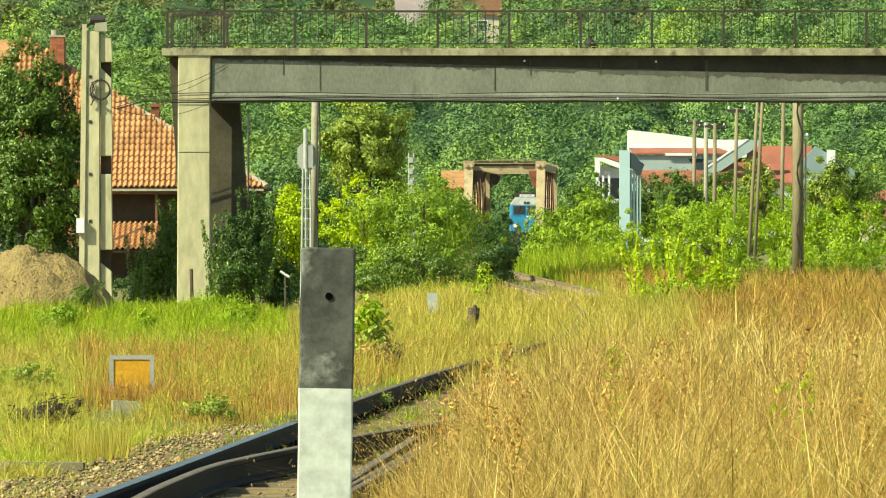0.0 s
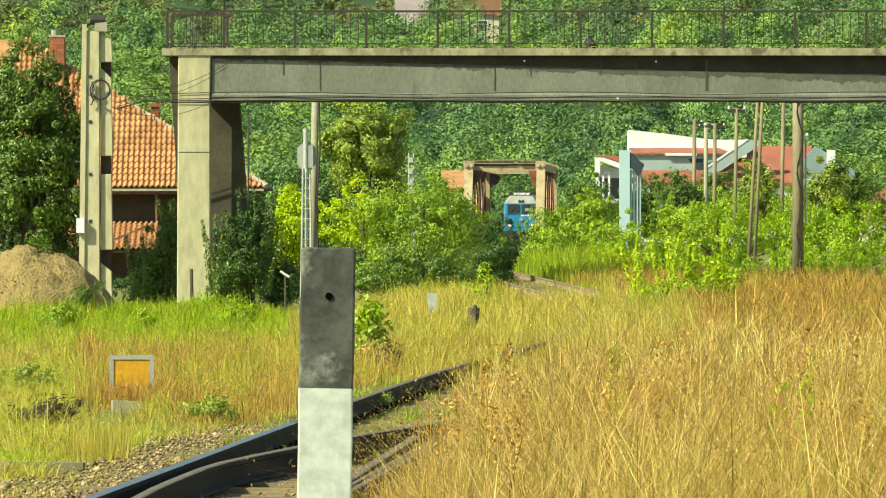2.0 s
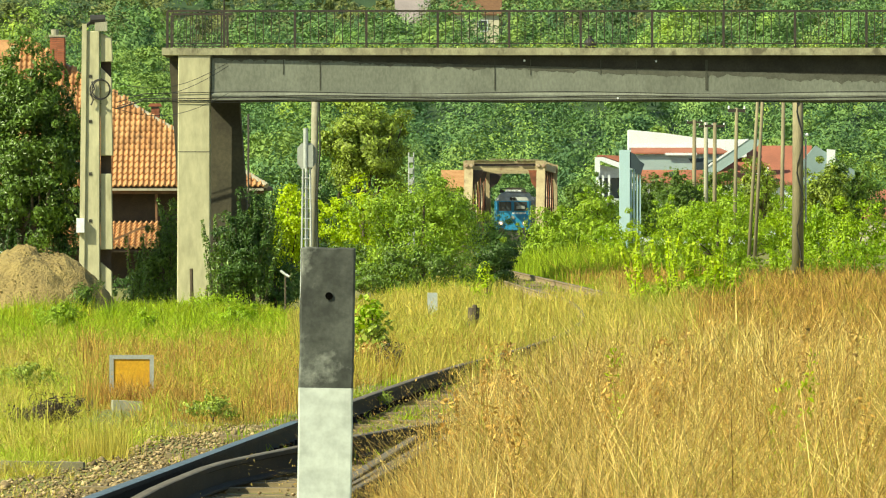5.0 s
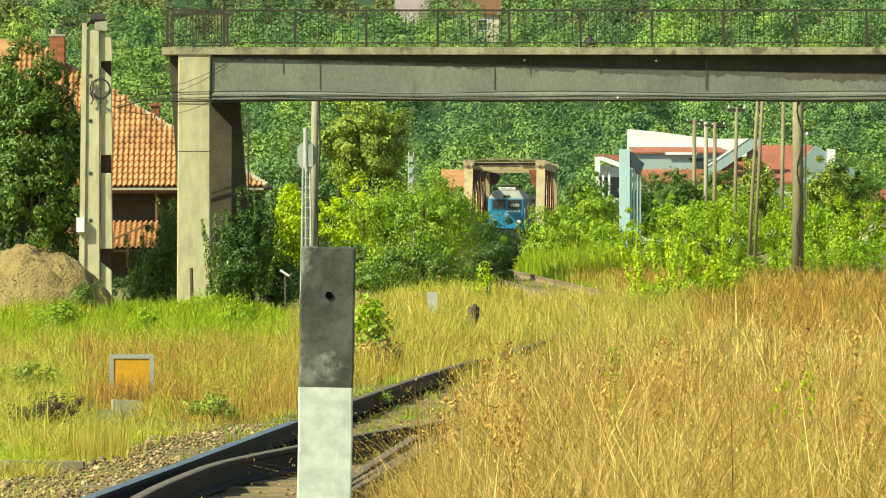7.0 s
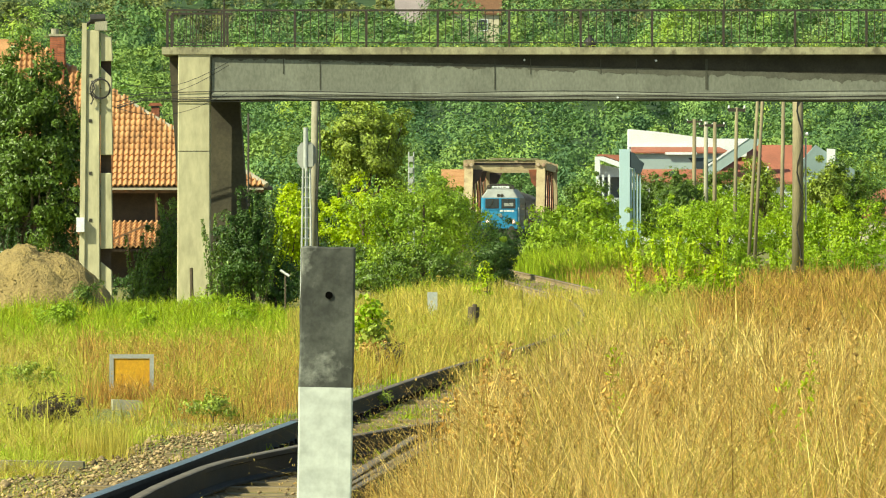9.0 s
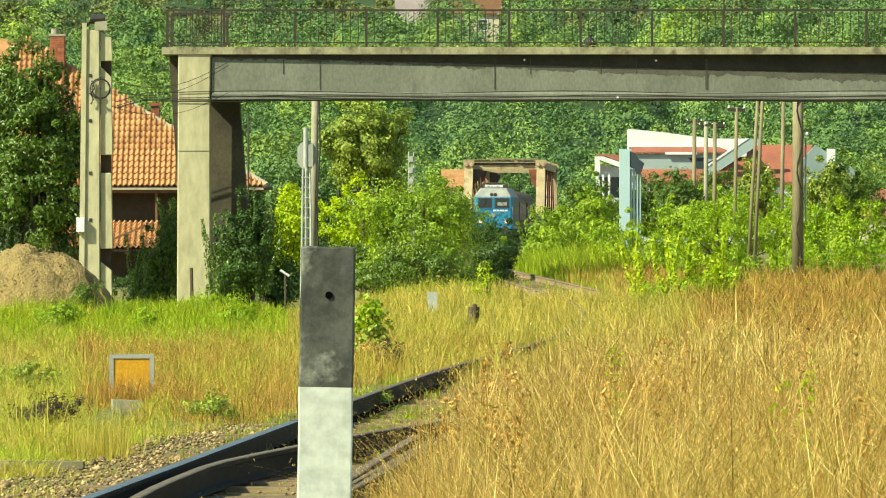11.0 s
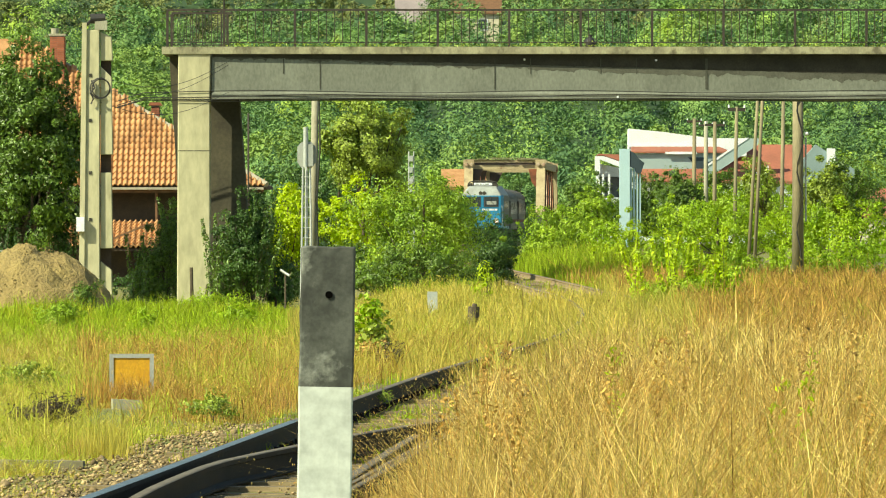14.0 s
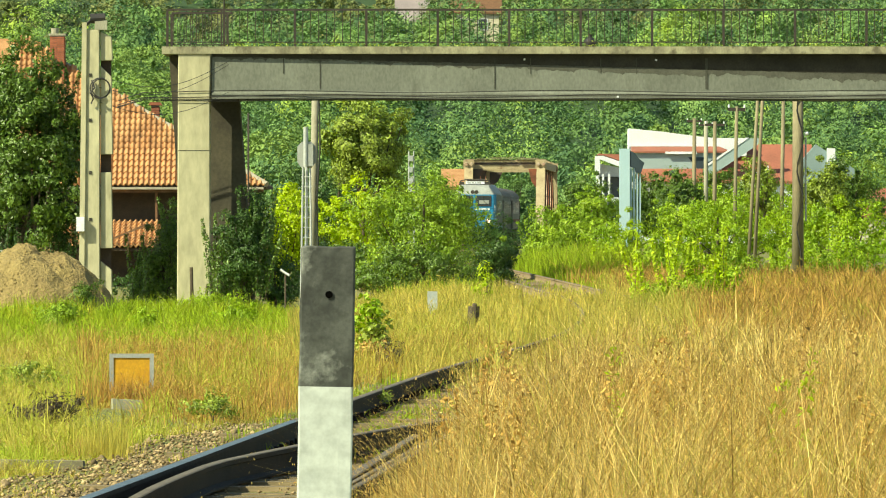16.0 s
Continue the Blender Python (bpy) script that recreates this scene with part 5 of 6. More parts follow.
def build_white_house():
    """Large modern white house with red roof strips; x to the right, the front at y 0."""
    h = thing("white_house", "large modern white house with red sloping roofs among trees", "house", pose(0, 700, 0))
    W, R, G = M["white_paint"], M["red_roof"], M["grey_wall"]
    def add(name, outline, y0, y1, mat, label=""):
        bm = shape()
        return part(name, prism(bm, outline, y0, y1), mat, h, label)
    add("parapet_wall", ((15.44, 7.5), (15.44, 9.3), (18.3, 9.02), (20.8, 8.68), (22.6, 8.5), (25.2, 8.5), (25.2, 7.0), (20.0, 7.0)), 1.5, 8.0, W, "white wedge-shaped parapet wall")
    bm = shape()
    v = [bm.verts.new(c) for c in ((15.6, -0.3, 7.38), (23.9, -0.3, 7.38), (22.9, 1.45, 7.80), (15.6, 1.45, 7.80))]
    bm.faces.new(v)
    lo = [bm.verts.new(q.co - Vector((0, 0, 0.12))) for q in v]
    bm.faces.new(lo[::-1])
    for i in range(4):
        bm.faces.new((v[i], lo[i], lo[(i + 1) % 4], v[(i + 1) % 4]))
    part("roof", bm, R, h, "upper red roof strip")
    bm = shape()
    box(bm, 15.3, 20.3, 1.38, 1.48, 7.80, 7.90)
    part("flashing", bm, W, h, "white flashing above the red strip")
    bm = shape()
    box(bm, 18.4, 21.0, -0.42, -0.30, 7.16, 7.36)
    part("gutter", bm, W, h, "white gutter length")
    add("clerestory_wall", ((15.3, 5.95), (15.3, 7.24), (23.6, 7.24), (21.6, 5.95)), 0.0, 1.3, G, "pale grey-blue upper wall")
    add("glazed_corner", ((20.3, 6.9), (21.7, 6.9), (21.7, 6.0), (21.0, 6.0)), -0.06, -0.005, M["slate"], "dark wedge-shaped glazing")
    bm = shape()
    prism(bm, ((-1.9, 4.95), (0.0, 5.95), (0.0, 5.85), (-1.9, 4.85)), 16.0, 21.5, "x")
    rf = part("roof", bm, R, h, "lower red roof")
    bm = shape()
    prism(bm, ((-1.2, 5.34), (-0.4, 5.76), (-0.4, 5.80), (-1.2, 5.38)), 18.7, 19.5, "x")
    part("roof_window", bm, M["window"], rf)
    add("lower_wall", ((15.0, -0.5), (15.0, 5.8), (21.5, 5.8), (21.5, -0.5)), 0.2, 6.0, W)
    # left wing with balcony
    add("wing_wall", ((12.9, -0.5), (12.9, 6.4), (14.9, 6.0), (14.9, -0.5)), 1.5, 7.0, W)
    add("gable_frame", ((12.6, 7.0), (12.6, 5.5), (13.0, 5.5), (13.0, 6.72), (14.9, 6.0), (14.9, 6.45), (13.3, 7.0)), -0.3, 1.5, W, "white gable frame")
    bm = shape()
    prism(bm, ((12.75, 7.06), (12.9, 7.2), (14.95, 7.12), (14.95, 6.5), (13.35, 7.06)), 0.0, 5.0)
    part("roof", bm, R, h, "small red gable roof")
    for x in (12.75, 13.25, 13.75):
        bm = shape()
        box(bm, x - 0.09, x + 0.09, -0.2, 0.0, 3.4, 5.5)
        part("balcony_column", bm, W, h)
    bm = shape()
    box(bm, 12.6, 14.9, -0.3, 1.5, 3.2, 3.5)
    part("balcony", bm, W, h, "white balcony slab")
    bm = shape()
    box(bm, 13.0, 14.7, 1.44, 1.499, 3.6, 5.3)
    part("window", bm, M["window"], h)
    # right wing: big red slope with a white verge
    bm = shape()
    v = [bm.verts.new(c) for c in ((21.7, -1.0, 4.9), (30.5, -1.0, 4.9), (30.7, 4.0, 8.0), (25.7, 4.0, 8.0))]
    bm.faces.new(v)
    v2 = [bm.verts.new(q.co - Vector((0, 0, 0.2))) for q in v]
    bm.faces.new(v2[::-1])
    for i in range(4):
        bm.faces.new((v[i], v2[i], v2[(i + 1) % 4], v[(i + 1) % 4]))
    rf = part("roof", bm, R, h, "large red sheet roof")
    # White verge whose shadowed face is painted grey; only the top edge stays white.
    bm = shape()
    prism(bm, ((21.6, 5.45), (21.75, 6.15), (25.0, 8.45), (26.3, 8.45), (26.0, 7.9), (22.3, 5.45)), -1.3, -0.9)
    part("verge", bm, G, h, "slanted white verge wall with its shadow painted grey")
    bm = shape()
    prism(bm, ((21.75, 6.05), (21.72, 6.22), (24.98, 8.5), (25.3, 8.5)), -1.36, -1.302)
    part("verge_cap", bm, W, h, "white cap of the slanted verge")
    bm = shape()
    prism(bm, ((22.0, 6.05), (21.9, 6.5), (24.0, 7.42), (24.6, 7.9)), -0.8, -0.5)
    part("valley_roof", bm, M["slate"], h, "grey valley roof beside the verge")
    bm = shape()
    prism(bm, ((24.6, 4.4), (24.6, 4.95), (26.9, 6.2), (26.9, 5.6)), -1.5, -1.05)
    part("dormer_verge", bm, W, h, "white slanted dormer edge")
    for x, y, z in ((26.4, 1.4, 6.42), (23.4, 0.2, 5.68)):
        bm = shape()
        box(bm, x - 0.5, x + 0.5, -0.45, 0.45, -0.03, 0.05, pose(x, y, z, 31.8, 0, 0))
        part("roof_window", bm, M["zinc"], rf)
    # Grey-blue lowered in tone, which puts the gable's shade into its colour.
    add("gable_wall", ((29.0, -0.5), (29.0, 5.9), (30.8, 7.95), (34.0, 5.9), (34.0, -0.5)), -1.6, 0.0, M["gable"], "gable wall coloured darker grey-blue as in shade")
    add("chimney", ((31.7, 5.9), (31.7, 7.65), (32.4, 7.6), (32.4, 5.9)), -1.9, -1.62, W, "white chimney")
    add("front_wall", ((21.6, -0.5), (21.6, 4.8), (29.0, 4.8), (29.0, -0.5)), -0.6, 3.0, W)
    add("porch_wall", ((25.1, 3.3), (25.1, 4.1), (26.2, 4.9), (27.2, 3.6)), -2.0, -1.8, W, "white porch wall")
    # blue pillar block
    p = thing("blue_pillar", "pale blue rendered pillar block with a ribbed side", "pillar", pose(13.2, 600, 0))
    bm = shape()
    box(bm, -0.66, 0.06, 0.0, 1.4, -0.5, 6.75)
    part("front", rounded(bm, 0.02, 1), M["blue_wall"], p)
    for i in range(4):
        bm = shape()
        box(bm, 0.09 + i * 0.21, 0.22 + i * 0.21, 0.15 + i * 0.1, 1.4 + i * 0.1, -0.5, 5.35 + 0.1 * i)
        part("rib", bm, M["blue_wall"], p, "pale blue upright rib")
    # Irregular shadow at the pillar's top, built as a dark solid shape.
    bm = shape()
    prism(bm, ((0.07, 6.6), (0.42, 6.45), (0.75, 6.0), (1.1, 5.75), (0.85, 5.0), (0.5, 5.05), (0.45, 5.35), (0.07, 5.5)), 0.05, 1.4)
    part("bracket", bm, M["slate"], p, "dark slate-coloured shape drawn as the shadow at the pillar top")


def small_house(name, label, x, y, z, w, deep, wall_h, roof_h, wall, roof, windows=()):
    h = thing(name, label, "house", pose(x, y, z), group="houses on the hill")
    bm = shape()
    box(bm, -w / 2, w / 2, 0, deep, -3, wall_h)
    part("wall", bm, wall, h)
    bm = shape()
    o = 0.35
    prism(bm, ((-o, wall_h - 0.1), (deep / 2, wall_h + roof_h), (deep + o, wall_h - 0.1), (deep + o, wall_h + 0.1), (deep / 2, wall_h + roof_h + 0.2), (-o, wall_h + 0.1)), -w / 2 - o, w / 2 + o, "x")
    part("roof", bm, roof, h)
    for wx, wz, ww, wh in windows:
        bm = shape()
        box(bm, wx - ww / 2, wx + ww / 2, -0.04, 0.03, wz, wz + wh)
        wd = part("window", bm, M["window"], h)
        bm = shape()
        for x0, x1, z0, z1 in ((wx - ww / 2 - 0.08, wx - ww / 2, wz, wz + wh), (wx + ww / 2, wx + ww / 2 + 0.08, wz, wz + wh), (wx - ww / 2 - 0.08, wx + ww / 2 + 0.08, wz + wh, wz + wh + 0.08), (wx - ww / 2 - 0.08, wx + ww / 2 + 0.08, wz - 0.08, wz)):
            box(bm, x0, x1, -0.08, 0.0, z0, z1)
        part("frame", bm, M["white_paint"], wd)
    return h


# ---------------------------------------------------------------- plants
def build_tree(name, label, category, x, y, base, centre_z, radii, clumps, per, lump, size, mat, seed, slim=0.5, group=""):
    """Trunk with limbs and a crown of many small leaves in uneven clumps."""
    rng = np.random.default_rng(seed)
    t = thing(name, label, category, pose(x, y, base), group)
    c = np.array([0, 0, centre_z - base])
    cc, rr = crown_clumps(rng, c, radii, clumps, lump)
    keep = cc[:, 2] > 0.12
    cc, rr = cc[keep], rr[keep]
    h = max(c[2], 0.1)
    thick = 0.025 * (h + radii[2])
    bm = shape()
    bend = Vector((rng.uniform(-0.1, 0.1), 0, 0))
    rod(bm, (0, 0, -0.1), bend * h + Vector((0, 0, h * 0.55)), thick, thick * 0.7, 8)
    rod(bm, bend * h + Vector((0, 0, h * 0.55)), bend * h * 1.5 + Vector((0, 0, h + radii[2] * 0.5)), thick * 0.7, thick * 0.2, 7)
    part("trunk", bm, M["bark"], t)
    for i in range(7):
        k = cc[int(rng.integers(len(cc)))]
        z0 = h * rng.uniform(0.25, 0.8)
        a, m = bend * h + Vector((0, 0, z0)), Vector(k * 0.5) + Vector((0, 0, 0.3 * h))
        m.z = max(m.z * 0.8, z0 * 1.02)
        bm = shape()
        rod(bm, a, m, thick * 0.4, thick * 0.25, 6), rod(bm, m, Vector(k), thick * 0.25, thick * 0.08, 5)
        part("limb", bm, M["bark"], t)
    tagged(sheet("crown", clump_leaves(rng, cc, rr, int(per * 1.25), size * 0.88, slim, np.tile(c, (len(cc), 1))), LEAF, mat, t), kind="stuff")
    return t


def shoots(parent, rng, x0, x1, base, top, count, size, mat):
    """Upright leafy shoots on thin stems that break the outline of a bush."""
    pos, out, stems = [], [], shape()
    for _ in range(count):
        x, y, h = rng.uniform(x0, x1), rng.uniform(-0.5, 0.5), rng.uniform(0.45, 1.0) * top
        lean = rng.uniform(-0.28, 0.28)
        rod(stems, (x, y, base), (x + lean * h, y, base + h), size * 0.10, size * 0.04, 4)
        for k in np.linspace(0.12, 1, max(int(h / (size * 0.55)), 6)):
            fat = 1.15 - 0.75 * k
            for a in rng.uniform(0, 6.28, 4):
                pos.append((x + lean * k * h + math.cos(a) * size * fat, y + math.sin(a) * size * fat, base + k * h + rng.uniform(-0.3, 0.3) * size))
                out.append((math.cos(a) * 0.6, math.sin(a) * 0.6 - 0.3, 0.5))
    tagged(sheet("spray", leaves(rng, np.array(pos), np.array(out, float), size * 1.25, 0.45, -0.5), LEAF, mat, parent), "leafy upright shoots", kind="stuff")
    tagged(part("stem_bundle", stems, M["bark"], parent), kind="stuff")


BLADE = [(0, 1, 3), (0, 3, 2), (2, 3, 4)]


def field(name, label, seed, n, y0, y1, x_lo, x_hi, tall, width, mat, lean=0.25, heads=0.0, clumpy=0.6, mask=None, tuft=9, spread=0.05, stems=0.007, bits=0.0):
    """Tufted grass between two depths, denser nearby. x_lo, x_hi, tall: functions of the depth (tall also of x)."""
    rng = np.random.default_rng(seed)
    k = n // tuft
    ty = np.exp(rng.uniform(np.log(y0), np.log(y1), k))
    lo, hi = np.array([x_lo(v) for v in ty]), np.array([x_hi(v) for v in ty])
    tx = lo + (hi - lo) * rng.random(k)
    w = np.array([noise.noise(Vector((a * 1.6, b * 0.35, seed))) + 0.5 * noise.noise(Vector((a * 5.0, b * 1.0, seed + 9))) for a, b in zip(tx, ty)])
    keep = rng.random(k) < 1 - clumpy * np.clip(0.5 - w * 1.4, 0, 1)
    keep &= np.array([clear_of_things(a, b) for a, b in zip(tx, ty)])
    if mask:
        keep &= np.array([mask(a, b) for a, b in zip(tx, ty)])
    tx, ty, w = tx[keep], ty[keep], w[keep]
    tz = np.array([ground_z(a, b) for a, b in zip(tx, ty)]) - 0.02
    th = np.array([tall(a, b) for a, b in zip(tx, ty)]) * rng.uniform(0.5, 1.15, len(tx)) * np.clip(1 + 0.75 * w, 0.35, 1.3)
    tl = rng.normal(0, lean * 0.45, (len(tx), 2))
    far = (ty / 45) ** 0.8
    up = lambda a: np.repeat(a, tuft, 0)
    m = len(tx) * tuft
    off = rng.normal(0, spread, (m, 2)) * up(far)[:, None] ** 0.5
    x, y, z = up(tx) + off[:, 0], up(ty) + off[:, 1] * 1.5, up(tz)
    h = up(th) * rng.uniform(0.4, 1.1, m)
    wide = width * up(far) * rng.uniform(0.45, 1.35, m)
    tall_one = rng.random(m) < stems
    h = np.where(tall_one, h * 1.25 + 0.1, h)
    wide = np.where(tall_one, wide * 0.5, wide)
    room = np.clip((up(tx) - up(lo[keep])) * 1.6 + 0.06, 0.06, 1.0)[:, None]
    bend = room * (up(tl) + off * 2.2 + rng.normal(0, lean, (m, 2))) * h[:, None]
    a = rng.uniform(0, np.pi, m)
    side = np.stack([np.cos(a) * 0.75 + 0.25, np.sin(a) * 0.5, np.zeros(m)], -1) * (wide * 0.5)[:, None]
    p = np.stack([x, y, z], -1)
    b3 = np.concatenate([bend, np.zeros((m, 1))], 1)
    reach = np.minimum(np.linalg.norm(bend, axis=1) / np.maximum(h, 0.01), 1.2)
    rise = np.stack([np.zeros(m), np.zeros(m), h * np.sqrt(np.maximum(1 - 0.5 * reach ** 2, 0.25))], -1)
    mid, tip = p + rise * 0.62 + b3 * 0.33, p + rise + b3
    v = np.stack([p - side, p + side, mid - side * 0.75, mid + side * 0.75, tip], 1)
    g = thing(name, label, "grass", kind="stuff")
    tagged(sheet("blades", v, BLADE, mat, g), kind="stuff")
    if bits:
        pick = rng.random(m) < bits
        c = int(pick.sum())
        k = rng.uniform(0.35, 1.0, (c, 1))
        pos = p[pick] + (rise[pick] + b3[pick] * k) * k + rng.normal(0, 0.012, (c, 3)) * up(far)[pick][:, None]
        lv = leaves(rng, pos, rng.normal(0, 1, (c, 3)) + np.array([0, -0.6, 0.3]), 1.0, 0.30, 0.0, 1.5)
        c0 = lv.mean(1, keepdims=True)
        s = 0.012 * up(far)[pick] * rng.uniform(0.5, 1.6, c)
        tagged(sheet("dead_leaf_bits", c0 + (lv - c0) * s[:, None, None], LEAF, M["husk"], g), "curled dead leaf bits", kind="stuff")
    if heads:
        pick = rng.random(m) < heads
        tips, way = tip[pick], unit(tip[pick] - mid[pick])
        rp = 5
        c = len(tips)
        s = 0.0135 * np.repeat(up(far)[pick], rp) * rng.uniform(0.6, 1.4, c * rp)
        pos = np.repeat(tips, rp, 0) - np.repeat(way, rp, 0) * (rng.random((c * rp, 1)) * 0.09) + rng.normal(0, 0.006, (c * rp, 3)) * np.repeat(up(far)[pick], rp)[:, None]
        lv = leaves(rng, pos, rng.normal(0, 1, (c * rp, 3)), 1.0, 0.35, 1.5)
        c0 = lv.mean(1, keepdims=True)
        tagged(sheet("seed_heads", c0 + (lv - c0) * s[:, None, None], LEAF, mat, g), "dry seed heads", kind="stuff")
    return g


def clear_of_things(x, y):
    """No grass on the kerb slab or inside the signal's footing."""
    return not (-4.3 < x < -2.5 and 60.2 < y < 61.3) and not (-3.22 < x < -2.78 and 73 < y < 80.8)


def off_track(x, y):
    return abs(x - track_x(y)) > 1.15


def siding_grass(x, y, h):
    """The grass thins to low stubble where the old siding leaves the main track."""
    if (70 < y < 92 or 101 < y < 114) and 0.0040 * y < x < 0.0115 * y:
        return min(h, max(0.62 * (1.8 - 0.0149 * y), 0.05))
    return h


def build_grass():
    right = lambda y: 0.0555 * y + 0.6
    left = lambda y: -0.0555 * y - 0.5
    edge = lambda y: -0.38 + max(0, y - 33) * 0.026 if y < 43 else -0.12 + (y - 43) * 0.0130
    field("dry_grass", "tall dry golden grass beside the track", 21, 74000, 28.5, 62, edge, right,
          lambda x, y: (0.95 - 0.016 * max(0, y - 44)) * min(0.70 + 0.5 * (x - edge(y)), 1.0), 0.0068, M["straw"], 0.60, 0.26, 0.95, bits=0.5, tuft=14, spread=0.035)
    lip = lambda y: -0.0104 * y
    lip_height = lambda x, y: max(1.8 - 0.0226 * y + 0.94 * x, 0.1) / 1.45
    field("edge_grass", "golden grass leaning over the turnout", 37, 24000, 33, 47, lip, lambda y: 0.10, lip_height, 0.0062, M["straw"], 0.22, 0.03, 0.3)
    field("edge_weeds", "russet weeds leaning over the turnout", 38, 11000, 33, 47, lip, lambda y: 0.05, lip_height, 0.0055, M["rustgrass"], 0.20, 0.03, 0.4)
    field("fresh_grass", "a few fresh green blades among dry grass", 39, 1500, 32.5, 38, lambda y: 0.5, lambda y: 1.9,
          lambda x, y: 0.72, 0.005, M["lush"], 0.4, 0.0, 0.95, stems=0.0)
    field("russet_weeds", "russet dead weeds among golden grass", 20, 46000, 29, 66, edge, right,
          lambda x, y: 0.90 * min(0.66 + 0.5 * (x - edge(y)), 1.0), 0.006, M["rustgrass"], 0.5, 0.2, 0.98, bits=0.85)
    field("dry_grass", "golden grass standing over the old siding", 22, 50000, 60, 112, lambda y: max(edge(y), track_x(y) - 0.3), right,
          lambda x, y: siding_grass(x, y, 0.62 if x > track_x(y) + 0.6 else 0.36), 0.009, M["straw"], 0.36, 0.08, 0.75)
    field("russet_grass", "russet and golden grass of the far meadow", 23, 54000, 108, 262, lambda y: track_x(y) + 1.3, right,
          lambda x, y: 0.60, 0.009, M["rustgrass"], 0.40, 0.05, 0.7, bits=0.3)
    field("dry_grass", "pale golden grass around the curving track", 24, 62000, 96, 215, lambda y: min(track_x(y) - 3.4, -0.018 * y), lambda y: track_x(y) + 1.6,
          lambda x, y: siding_grass(x, y, (0.58 if x > track_x(y) - 0.4 else 0.42) if y < 185 or off_track(x, y) else 0.14), 0.0062, M["pale_meadow"], 0.40, 0.06, 0.6, stems=0.02)
    field("dry_grass", "golden grass grown over the rails", 34, 5200, 91.5, 101, lambda y: track_x(y) - 1.3, lambda y: track_x(y) + 1.2,
          lambda x, y: 0.36, 0.006, M["pale_meadow"], 0.42, 0.08, 0.5)
    field("dry_grass", "yellow grass grown over the bending rails", 41, 9000, 113, 178, lambda y: track_x(y) - 1.3, lambda y: track_x(y) + 1.3,
          lambda x, y: 0.40, 0.0062, M["pale_meadow"], 0.4, 0.05, 0.3)
    field("bare_stalks", "long pale bare stalks standing over the meadow", 42, 150, 90, 112, lambda y: 0.6, lambda y: 2.6,
          lambda x, y: 1.05, 0.0035, M["straw"], 0.32, 0.3, 0.2, tuft=3, spread=0.1, stems=0.0)
    field("yellow_tuft", "bright dry grass tuft beside the ballast", 35, 900, 63.4, 65.0, lambda y: -2.74, lambda y: -2.42,
          lambda x, y: 0.36, 0.0045, M["pale_meadow"], 0.4, 0.05, 0.2)
    field("kerb_grass", "short straw-coloured grass below the kerb slab", 36, 9000, 52, 61, left, lambda y: track_x(y) - 1.4,
          lambda x, y: 0.085, 0.0045, M["pale_meadow"], 0.6, 0.03, 0.7)
    field("meadow_grass", "yellow-green meadow grass beside the ballast", 25, 105000, 58, 150, left, lambda y: track_x(y) - (1.95 if y < 68 else max(1.95 - 0.06 * (y - 68), 1.4)),
          lambda x, y: 0.13 + 0.20 * min(max((track_x(y) - 1.4 - x) / 1.6, 0), 1), 0.0062, M["grass"], 0.70, 0.05, 0.95, bits=0.12)
    field("dry_grass", "dry russet grass on the meadow", 26, 26000, 74, 122, lambda y: max(left(y), -0.043 * y), lambda y: track_x(y) - 1.5,
          lambda x, y: 0.38, 0.0045, M["rustgrass"], 0.45, 0.08, 0.95, bits=0.4)
    field("lush_grass", "lush green grass in front of the footbridge", 27, 52000, 128, 262, left, lambda y: min(track_x(y) - 2.0, -0.018 * y),
          lambda x, y: 0.32, 0.008, M["lush"], 0.45, 0.0, 0.6)
    field("tall_weeds", "tall yellow-green grass before the earth heap and pier", 40, 9000, 206, 219, lambda y: -12.2, lambda y: -5.2,
          lambda x, y: 0.62, 0.0075, M["lush"], 0.4, 0.03, 0.6)
    field("track_weeds", "small green weeds between the rails", 28, 11000, 62, 100, lambda y: track_x(y) - 1.3, lambda y: track_x(y) + 0.6,
          lambda x, y: 0.14, 0.010, M["lush"], 0.6, 0.0, 0.9)
    field("sign_grass", "dry grass standing before the yellow board", 30, 3200, 81.0, 81.8, lambda y: -3.45, lambda y: -2.55,
          lambda x, y: 0.32, 0.006, M["rustgrass"], 0.4, 0.05, 0.4)
    field("bank_grass", "tall yellow-green grass on the bank beside the bend", 33, 16000, 252, 322, lambda y: track_x(y) + 1.1, lambda y: track_x(y) + 4.6,
          lambda x, y: 0.55 + 0.42 * min(max((x - track_x(y) - 1.1) / 1.5, 0), 1), 0.0075, M["lush"], 0.35, 0.03, 0.4)
    field("verge_grass", "yellow-green verge grass beyond the footbridge", 29, 26000, 205, 420, lambda y: track_x(y) - 4, lambda y: track_x(y) + 7,
          lambda x, y: 0.45 if off_track(x, y) else 0.20, 0.0075, M["lush"], 0.4, 0.0, 0.4)


